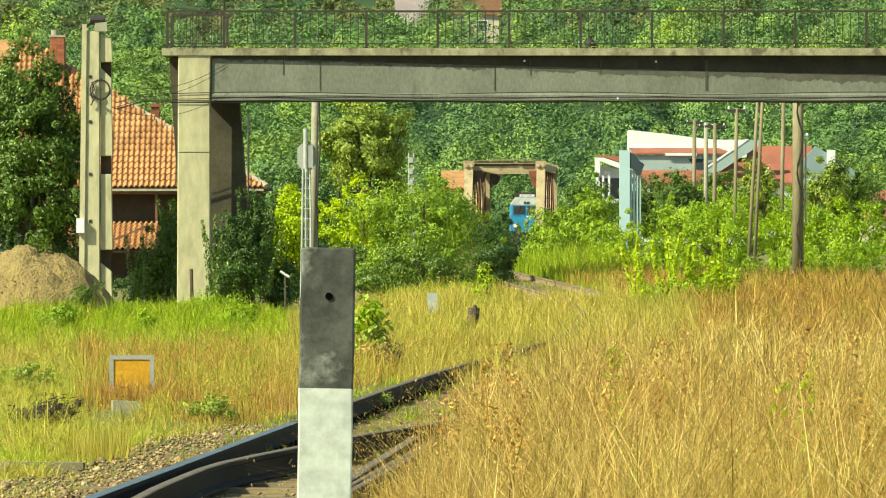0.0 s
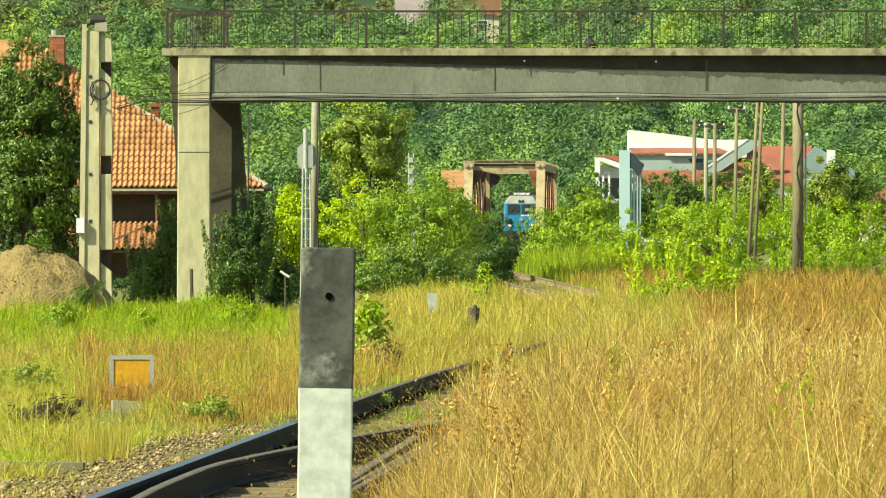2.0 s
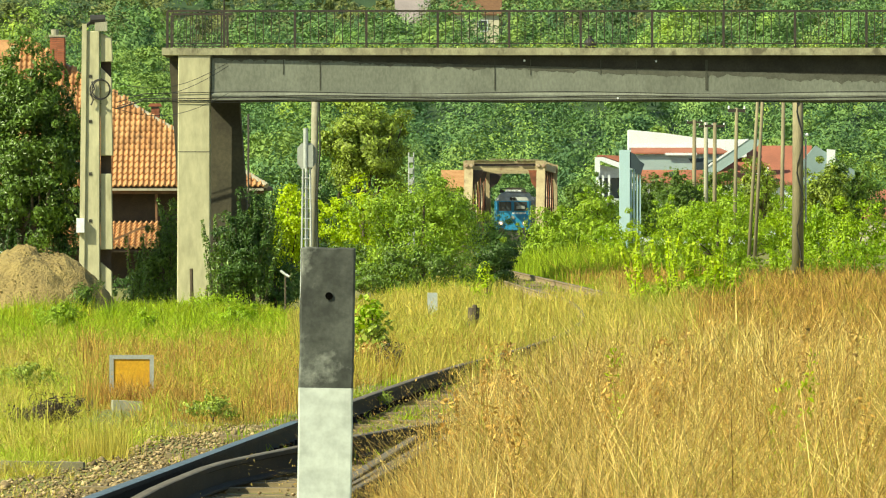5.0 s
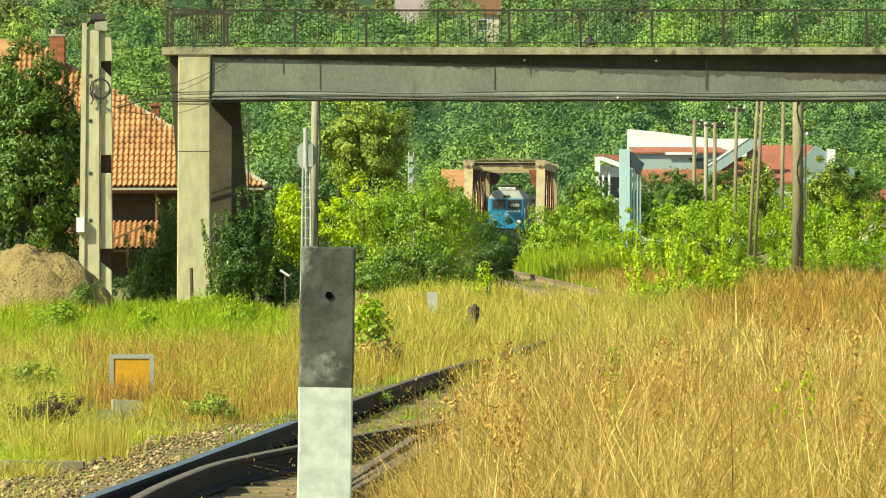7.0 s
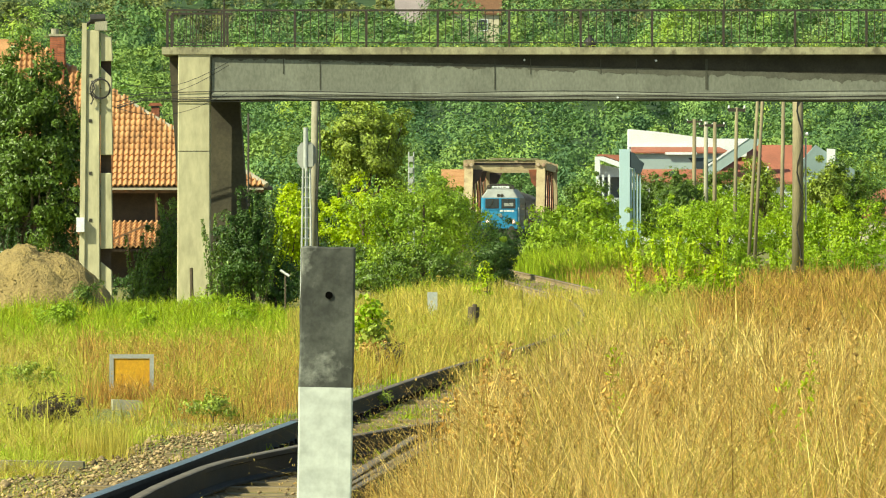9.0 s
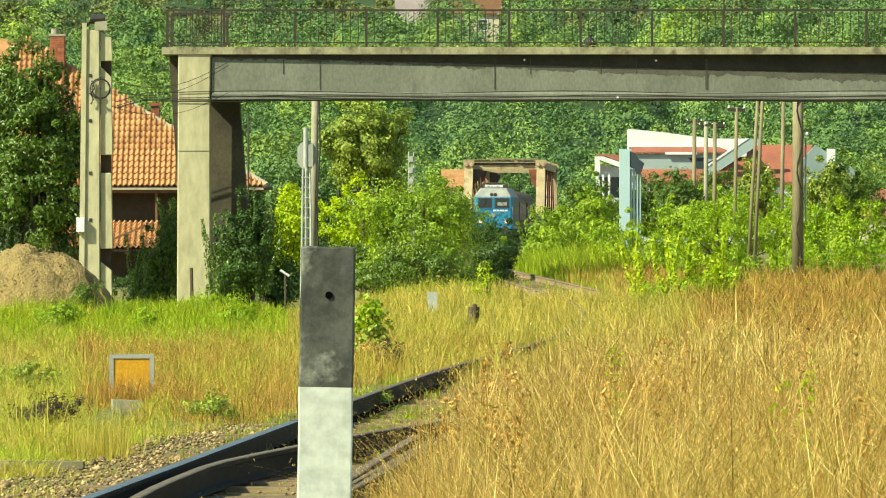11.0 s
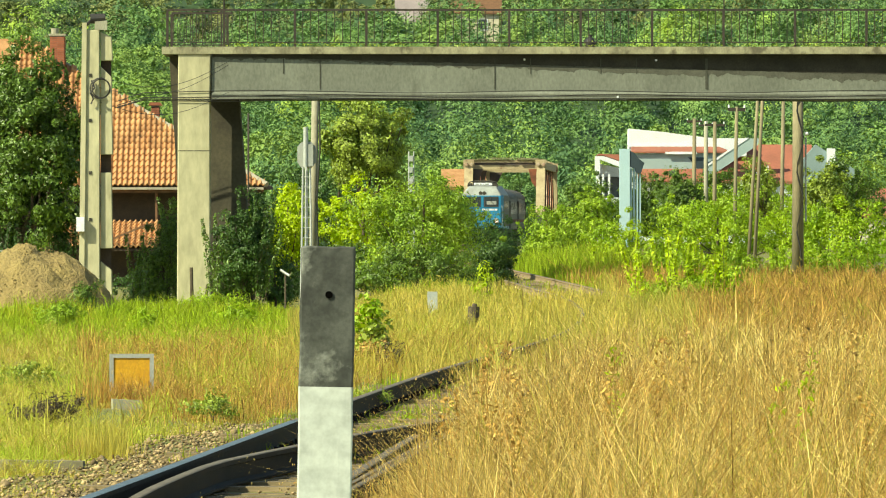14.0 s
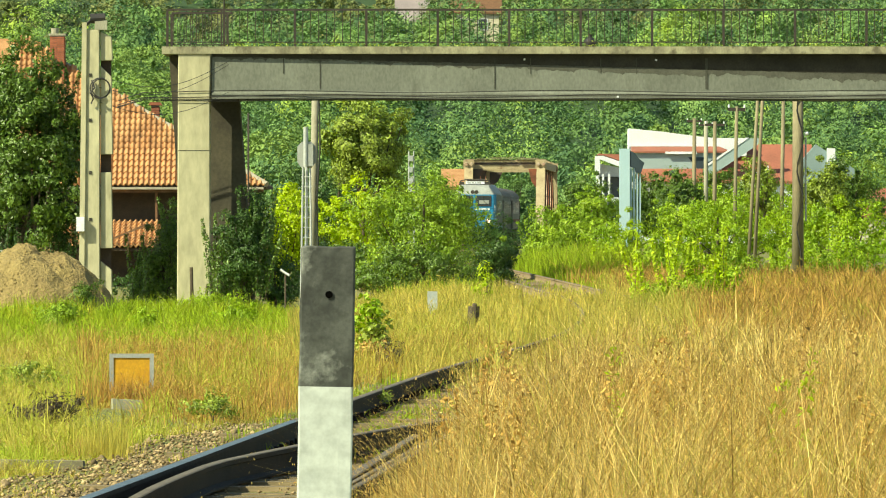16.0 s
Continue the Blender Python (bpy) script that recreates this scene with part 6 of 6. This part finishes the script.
def build_plants():
    T = build_tree
    T("shrub", "large dense green shrub beside the track", "shrub", -0.62, 225, -0.5, 1.30, (2.0, 1.6, 1.95), 190, 100, 0.32, 0.09, M["leaf_shrub"], 31)
    T("shrub", "dark green shrub at the foot of the track bend", "shrub", 1.35, 232, -0.5, 0.62, (0.95, 1.0, 1.1), 110, 110, 0.3, 0.08, M["leaf_dark"], 32)
    T("shrub", "bright yellow-green climbing thicket", "shrub", -2.65, 280, -0.8, 1.3, (1.9, 1.5, 2.0), 190, 65, 0.28, 0.11, M["leaf_lime"], 33, 0.7)
    T("shrub", "yellow-green bush behind a grey pole", "shrub", -4.85, 262, -0.8, 1.1, (1.0, 1.2, 1.9), 90, 90, 0.33, 0.11, M["leaf_lime"], 34, 0.7)
    T("walnut_tree", "olive green walnut tree with a dense rounded crown", "tree", -3.2, 350, -0.9, 4.6, (2.3, 2.0, 2.4), 200, 100, 0.40, 0.15, M["leaf_olive"], 35, 0.6)
    b = T("fruit_tree", "dark green fruit tree beside the earth heap", "tree", -12.35, 255, -1.0, 3.5, (2.05, 1.7, 3.7), 300, 120, 0.36, 0.135, M["leaf_green"], 36)
    shoots(b, np.random.default_rng(145), -1.2, 1.7, 4.2, 3.6, 46, 0.09, M["leaf_green"])
    shoots(b, np.random.default_rng(146), -1.3, 1.6, 1.3, 3.0, 34, 0.09, M["leaf_dark"])
    b = T("fruit_tree", "young dark green tree between pylon and footbridge", "tree", -8.45, 258, -1.0, 0.35, (0.85, 0.8, 1.75), 90, 80, 0.28, 0.095, M["leaf_green"], 37)
    shoots(b, np.random.default_rng(137), -1.2, 0.7, 0.1, 2.2, 22, 0.09, M["leaf_green"])
    shoots(b, np.random.default_rng(138), -0.1, 0.7, 1.2, 2.1, 16, 0.09, M["leaf_green"])
    b = T("shrub", "dark green shrub against the footbridge pier", "shrub", -5.85, 246.5, -1.0, 0.65, (0.95, 0.9, 1.7), 90, 90, 0.28, 0.09, M["leaf_dark"], 38)
    shoots(b, np.random.default_rng(139), -1.0, 0.75, 0.3, 2.6, 34, 0.085, M["leaf_green"])
    shoots(b, np.random.default_rng(144), -0.3, 0.6, 1.4, 2.2, 18, 0.085, M["leaf_dark"])
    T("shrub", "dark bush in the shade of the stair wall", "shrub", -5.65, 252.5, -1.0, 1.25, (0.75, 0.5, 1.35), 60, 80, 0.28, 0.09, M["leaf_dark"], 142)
    # Bush added with dark leaves to stand for deep shade beside the pier.
    T("shrub", "low dark bush drawn as the deep shade beside the pier", "shrub", -4.95, 251, -1.0, -0.1, (0.9, 0.8, 1.0), 50, 90, 0.3, 0.09, M["leaf_dark"], 39)
    T("shrub", "green shrub beside the railway bend", "shrub", 4.6, 330, -0.4, 0.95, (1.75, 1.6, 1.45), 160, 54, 0.27, 0.13, M["leaf_mid"], 40, 0.6)
    b = T("shrub", "fern-leaved green shrub beside the railway bend", "shrub", 3.95, 322, -0.4, 0.55, (1.15, 1.0, 1.05), 100, 54, 0.25, 0.12, M["leaf_mid"], 140, 0.4)
    shoots(b, np.random.default_rng(141), -0.7, 1.6, 0.1, 2.2, 24, 0.12, M["leaf_mid"])
    T("shrub", "yellow-green shrub in a thicket", "shrub", 6.7, 300, -0.4, 0.55, (2.2, 1.5, 1.25), 170, 50, 0.26, 0.12, M["leaf_bright"], 41, 0.5)
    T("shrub", "mid green shrub in a thicket", "shrub", 6.0, 292, -0.4, 0.1, (1.0, 1.0, 1.0), 50, 80, 0.3, 0.11, M["leaf_bright"], 42, 0.5)
    T("tree", "dark green tree beside the pale blue pillar", "tree", 16.0, 570, -0.3, 2.3, (2.1, 2.0, 2.7), 120, 90, 0.45, 0.2, M["leaf_green"], 43)
    T("tree", "smoky olive tree behind the truss bridge", "tree", 6.3, 760, -0.8, 2.6, (2.4, 1.6, 3.6), 110, 70, 0.5, 0.26, M["wood_dark"], 147)
    T("tree", "grey-green tree beside the gable wall", "tree", 25.6, 545, -0.3, 3.2, (2.0, 1.6, 2.9), 120, 80, 0.4, 0.2, M["leaf_green"], 148)
    T("tree", "green tree beside the truss bridge", "tree", 9.3, 520, -0.3, 2.0, (1.6, 1.6, 2.1), 90, 70, 0.4, 0.2, M["leaf_mid"], 44)
    T("shrub", "green shrub between the line poles", "shrub", 10.4, 320, -0.4, 0.9, (2.5, 1.8, 1.7), 200, 52, 0.28, 0.12, M["leaf_bright"], 45)
    T("shrub", "bright green shrub beyond the wooden pole", "shrub", 13.6, 285, -0.4, 0.9, (2.4, 1.7, 1.6), 200, 52, 0.28, 0.12, M["leaf_bright"], 46)
    T("tree", "grey-green tree in front of the white house", "tree", 20.2, 540, -0.3, 3.6, (1.3, 1.2, 2.2), 50, 90, 0.45, 0.22, M["leaf_olive"], 47)
    T("tree", "green tree in front of the white house", "tree", 23.4, 520, -0.3, 3.0, (1.9, 1.6, 2.4), 70, 90, 0.5, 0.22, M["leaf_olive"], 48)
    T("tree", "green tree at the end of the white house", "tree", 27.5, 560, -0.3, 2.6, (2.6, 1.8, 2.3), 70, 90, 0.5, 0.22, M["leaf_green"], 49)
    b = T("shrub", "lime green bush of upright shoots in dry grass", "shrub", 4.85, 172, -0.3, 0.05, (1.0, 0.7, 0.6), 60, 60, 0.2, 0.085, M["leaf_bright"], 50, 0.45)
    shoots(b, np.random.default_rng(51), -1.1, 1.0, 0.1, 1.7, 20, 0.075, M["leaf_lime"])
    b = T("shrub", "lime green bush of young shoots in dry grass", "shrub", 5.75, 178, -0.3, 0.2, (0.6, 0.6, 0.6), 50, 60, 0.2, 0.085, M["leaf_bright"], 69, 0.45)
    shoots(b, np.random.default_rng(70), -0.6, 0.6, 0.1, 1.1, 12, 0.085, M["leaf_lime"])
    b = T("shrub", "low yellow-green bushes at the meadow edge", "shrub", 12.0, 276, -0.35, 0.0, (3.4, 1.0, 0.8), 180, 45, 0.22, 0.10, M["leaf_bright"], 52, 0.5)
    shoots(b, np.random.default_rng(53), -3.0, 3.6, 0.1, 1.3, 30, 0.1, M["leaf_bright"])
    b = T("shrub", "yellow-green weeds in front of a thicket", "shrub", 6.6, 262, -0.35, 0.0, (2.0, 1.0, 0.8), 80, 70, 0.28, 0.10, M["leaf_bright"], 54, 0.5)
    shoots(b, np.random.default_rng(55), -2.2, 2.0, 0.1, 1.2, 22, 0.1, M["leaf_lime"])
    T("sapling", "yellow-green sapling with broad leaves behind the marker post", "sapling", -0.92, 104, -0.2, 0.34, (0.20, 0.2, 0.38), 60, 7, 0.09, 0.085, M["leaf_bright"], 56, 0.8)
    T("sapling", "browning sapling with broad dry leaves behind the marker post", "sapling", -0.84, 103.4, -0.2, 0.12, (0.24, 0.2, 0.36), 60, 7, 0.09, 0.085, M["leaf_olive"], 156, 0.8)
    T("weed_clump", "russet dying weeds under the saplings", "weeds", -0.80, 102.6, -0.2, 0.0, (0.22, 0.2, 0.24), 40, 8, 0.08, 0.06, M["husk"], 157, 0.5)
    T("shrub", "small dark green bush in lush grass", "shrub", -7.5, 165, -0.66, -0.28, (0.58, 0.4, 0.36), 44, 70, 0.14, 0.06, M["leaf_mid"], 57)
    b = T("sapling", "thin lime green sapling beside the track bend", "sapling", 0.98, 192, -0.3, 0.1, (0.28, 0.25, 0.8), 20, 30, 0.14, 0.08, M["leaf_lime"], 58)
    T("shrub", "low dark green growth under the large shrub", "shrub", -0.75, 223.5, -0.5, 0.25, (1.9, 0.9, 0.85), 150, 60, 0.26, 0.085, M["leaf_green"], 101)
    T("shrub", "low green growth beside the signal", "shrub", -2.9, 262, -0.7, 0.2, (1.6, 0.9, 0.95), 120, 60, 0.26, 0.1, M["leaf_green"], 102)
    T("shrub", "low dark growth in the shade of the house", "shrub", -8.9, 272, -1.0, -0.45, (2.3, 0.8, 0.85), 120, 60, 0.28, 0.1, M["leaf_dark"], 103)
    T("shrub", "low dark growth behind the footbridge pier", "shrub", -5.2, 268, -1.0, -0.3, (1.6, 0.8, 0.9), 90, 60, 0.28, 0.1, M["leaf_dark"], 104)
    T("brush_heap", "low heap of dead brown brush in meadow grass", "brush heap", -3.35, 72, -0.2, -0.08, (0.36, 0.25, 0.20), 50, 40, 0.09, 0.05, M["bark"], 64, 0.25)
    T("weed_clump", "bright leafy weeds in lush grass", "weeds", -5.9, 168, -0.68, -0.42, (0.35, 0.3, 0.30), 34, 50, 0.12, 0.06, M["leaf_bright"], 72)
    T("weed_clump", "bright leafy weeds in lush grass", "weeds", -4.6, 190, -0.78, -0.5, (0.8, 0.3, 0.28), 50, 50, 0.13, 0.06, M["leaf_bright"], 73)
    T("weed_clump", "green weeds on the flank of the earth heap", "weeds", -9.35, 219.5, -0.95, -0.45, (0.55, 0.4, 0.6), 50, 50, 0.16, 0.07, M["leaf_green"], 74)
    T("weed_clump", "tall yellow-green weeds at the foot of the earth heap", "weeds", -10.6, 214, -0.95, -0.75, (1.6, 0.4, 0.35), 60, 50, 0.14, 0.06, M["leaf_bright"], 75)
    T("weed_clump", "leafy green weeds beside the ballast", "weeds", -2.0, 74, -0.2, -0.06, (0.30, 0.2, 0.18), 40, 40, 0.07, 0.035, M["leaf_olive"], 65)
    T("weed_clump", "leafy green weeds in meadow grass", "weeds", -4.4, 88, -0.2, -0.05, (0.7, 0.3, 0.22), 60, 40, 0.09, 0.04, M["leaf_olive"], 66)
    T("weed_clump", "grey-green weeds between the rails", "weeds", -0.62, 80, -0.2, -0.1, (0.22, 0.5, 0.14), 40, 40, 0.06, 0.03, M["leaf_olive"], 67)
    T("weed_clump", "dry brown weed beside the sapling", "weeds", -0.62, 100, -0.2, 0.0, (0.18, 0.15, 0.16), 30, 30, 0.06, 0.035, M["bark"], 68)
    T("shrub", "green weeds in front of the pier", "shrub", -6.6, 244, -1.0, -0.75, (1.4, 0.5, 0.35), 40, 60, 0.2, 0.08, M["leaf_bright"], 59)
    T("shrub", "green thicket filling the verge behind the pole line", "shrub", 13.0, 360, -0.4, 1.1, (5.0, 1.5, 1.7), 240, 48, 0.36, 0.15, M["leaf_bright"], 60)
    T("shrub", "green thicket under the white house", "shrub", 18.5, 625, -0.4, 3.1, (8.5, 2.0, 2.6), 330, 70, 0.6, 0.22, M["leaf_green"], 61)
    T("shrub", "light green thicket under the white house", "shrub", 23.0, 615, -0.4, 2.5, (7.0, 2.0, 2.5), 240, 60, 0.55, 0.22, M["leaf_mid"], 161)
    T("shrub", "green thicket at the foot of the pale blue pillar", "shrub", 14.6, 640, -0.4, 1.5, (3.6, 1.5, 2.2), 150, 60, 0.5, 0.22, M["leaf_green"], 163)
    T("tree", "green trees between the truss bridge and the pale blue pillar", "tree", 9.8, 590, -0.4, 2.6, (1.9, 1.8, 2.6), 110, 70, 0.45, 0.2, M["leaf_green"], 162)
    T("shrub", "dark thicket behind the walnut tree", "shrub", -5.0, 380, -0.9, 2.2, (3.2, 1.6, 2.6), 110, 80, 0.55, 0.17, M["leaf_dark"], 62)
    T("shrub", "green thicket behind the large shrub", "shrub", 0.5, 430, -0.6, 1.6, (1.2, 1.5, 2.0), 60, 80, 0.5, 0.18, M["leaf_mid"], 63)


def weed_stalk(x, y, h, seed, mat, label):
    """A single upright stem with small leaves all the way up."""
    rng = np.random.default_rng(seed)
    t = thing("weed_stalk", label, "weed", pose(x, y, -0.2), "weeds in the dry grass")
    bend = [Vector((0.06 * h * math.sin(k * 2.2 + seed) * k, 0.03 * k, h * k)) for k in [i / 8 for i in range(9)]]
    part("stem", tube(shape(), bend, 0.0026, 4), M["rustgrass"], t)
    n = int(90 * h)
    k = rng.uniform(0.35, 1.0, n)
    pos = np.array([bend[min(int(q * 8), 7)].lerp(bend[min(int(q * 8) + 1, 8)], q * 8 % 1)[:] for q in k]) + rng.normal(0, 0.022, (n, 3)) * np.array([1.2, 1, 0.5])
    tagged(sheet("leaf_spray", leaves(rng, pos, rng.normal(0, 1, (n, 3)), 0.04, 0.4), LEAF, mat, t), kind="stuff")


def build_weeds():
    for i, (x, y, h, m, label) in enumerate((
            (1.94, 45, 1.12, "leaf_lime", "lime green leafy weed stalk in dry grass"), (1.78, 46, 0.95, "leaf_lime", "lime green leafy weed stalk in dry grass"),
            (0.98, 50, 1.05, "leaf_lime", "yellowing weed stalk in dry grass"), (0.25, 47, 0.92, "rustgrass", "russet dock stalk in dry grass"),
            (0.05, 44, 0.85, "rustgrass", "russet dock stalk in dry grass"), (0.85, 42, 1.0, "rustgrass", "russet dock stalk in dry grass"),
            (1.35, 52, 1.08, "rustgrass", "russet dock stalk in dry grass"), (2.3, 55, 1.1, "husk", "brown dead thistle stalk in dry grass"),
            (1.62, 58, 1.08, "husk", "brown dead thistle stalk in dry grass"), (2.75, 57, 1.1, "husk", "brown dead thistle stalk in dry grass"),
            (0.5, 60, 0.95, "husk", "brown dead thistle stalk in dry grass"), (2.05, 40, 0.98, "rustgrass", "russet dock stalk in dry grass"))):
        weed_stalk(x, y, h, 80 + i, M[m], label)
    rng = random.Random(17)
    for i in range(16):
        y = rng.uniform(40, 66)
        x = -0.05 + max(0, y - 42) * 0.013 + rng.uniform(0.0, 0.45)
        weed_stalk(x, y, rng.uniform(0.55, 0.9), 120 + i, M["rustgrass"], "russet dock stalk at the grass edge")


def build_woods():
    """Tree crowns of several kinds on a loose grid over the hill, each a dome of clumps whose leaves face away from its middle."""
    rng = np.random.default_rng(71)
    for name, label, y0, y1, step, rad, tall, clumps, per, size, mats in (
            ("far_woods", "dense green woods on the far hillside", 742, 935, 6.4, (2.2, 4.8), (2.0, 8.5), 26, 60, 0.37, ("leaf_far", "wood_dark", "wood_dark", "wood_haze", "wood_light")),
            ("hillside_scrub", "sunlit yellow-green scrub on the upper hillside", 925, 1080, 6.8, (1.6, 4.0), (0.6, 3.6), 20, 40, 0.42, ("leaf_slope", "wood_dark", "leaf_slope", "leaf_slope"))):
        kinds = {m: ([], [], []) for m in mats}
        y = y0
        while y < y1:
            x = -0.060 * y - 4
            while x < 0.060 * y + 4:
                px, py = x + rng.uniform(-0.5, 0.5) * step, y + rng.uniform(-0.9, 0.9) * step
                x += step * rng.uniform(0.7, 1.3)
                if (py < 790 and abs(px - track_x(py)) < 5.5) or (948 < py < 1000 and 0.6 < px < 7.0):
                    continue
                g = ground_z(px, py)
                r, h = rng.uniform(*rad), rng.uniform(*tall)
                high = r * rng.uniform(1.0, 1.7)
                pick = int((noise.noise(Vector((px * 0.05, py * 0.05, 5))) * 0.9 + 0.5) * len(mats) + rng.uniform(-1.2, 1.2))
                centres, radii, heart = kinds[mats[min(max(pick, 0), len(mats) - 1)]]
                for i in range(clumps):
                    d = unit(rng.normal(0, 1, 3))
                    d[2] = abs(d[2]) * 1.2 - 0.5
                    q = rng.uniform(0.6, 0.95)
                    centres.append((px + d[0] * r * q, py + d[1] * r * q, g + h + d[2] * high))
                    radii.append(r * rng.uniform(0.2, 0.4))
                    heart.append((px, py, g + h - high * 0.4))
            y += step * 1.4
        ob = thing(name, label, "woods", kind="stuff")
        for m, (centres, radii, heart) in kinds.items():
            if centres:
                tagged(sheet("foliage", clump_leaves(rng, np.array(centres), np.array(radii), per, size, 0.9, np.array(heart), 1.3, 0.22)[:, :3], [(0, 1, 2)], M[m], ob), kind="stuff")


# ---------------------------------------------------------------- build
build_ground()
build_track()
build_ballast()
build_post()
build_sign()
build_clutter()
build_footbridge()
build_pylon()
build_signal()
build_poles()
build_truss()
loco = build_loco()
coaches = []
build_house()
build_mound()
build_white_house()
small_house("orange_roof_house", "low house with an orange roof behind the shrubs", 1.0, 690, 0.0, 1.6, 8.0, 4.3, 1.4, M["plaster"], M["tile"])
small_house("hill_house", "white plastered house with a red roof on the hillside", 3.75, 990, ground_z(3.75, 990), 5.6, 6.0, 3.3, 1.6, M["plaster"], M["brown_wood"], ((-1.6, 1.4, 1.0, 1.2), (0.9, 1.4, 1.0, 1.2)))
small_house("hill_house", "plain house with a grey-violet roof on the hillside", -3.6, 1006, ground_z(-3.6, 1006) - 0.4, 3.6, 7.0, 2.2, 3.4, M["grey_wall"], M["grey_roof"])
small_house("brown_house", "low house with a brown roof among trees", 36.0, 660, 0.0, 8.0, 8.0, 2.0, 2.0, M["plaster"], M["red_roof"])
coaches.append(build_coach(True))
coaches.append(copy_thing(coaches[0], pose(0, 0, 0)))
build_grass()
build_plants()
build_weeds()
build_woods()


def motions():
    """The train rolls off the truss bridge towards the station."""
    for ob, off in ((loco, 0.0), (coaches[0], 17.9), (coaches[1], 42.8)):
        rows = []
        for i in range(33):
            x, y, z = along(i * 0.5 - off / 9.3)
            rows.append((i * 0.5, pose(x, y, z, 0, 0, HEADING)))
        walk(ob, rows)


motions()
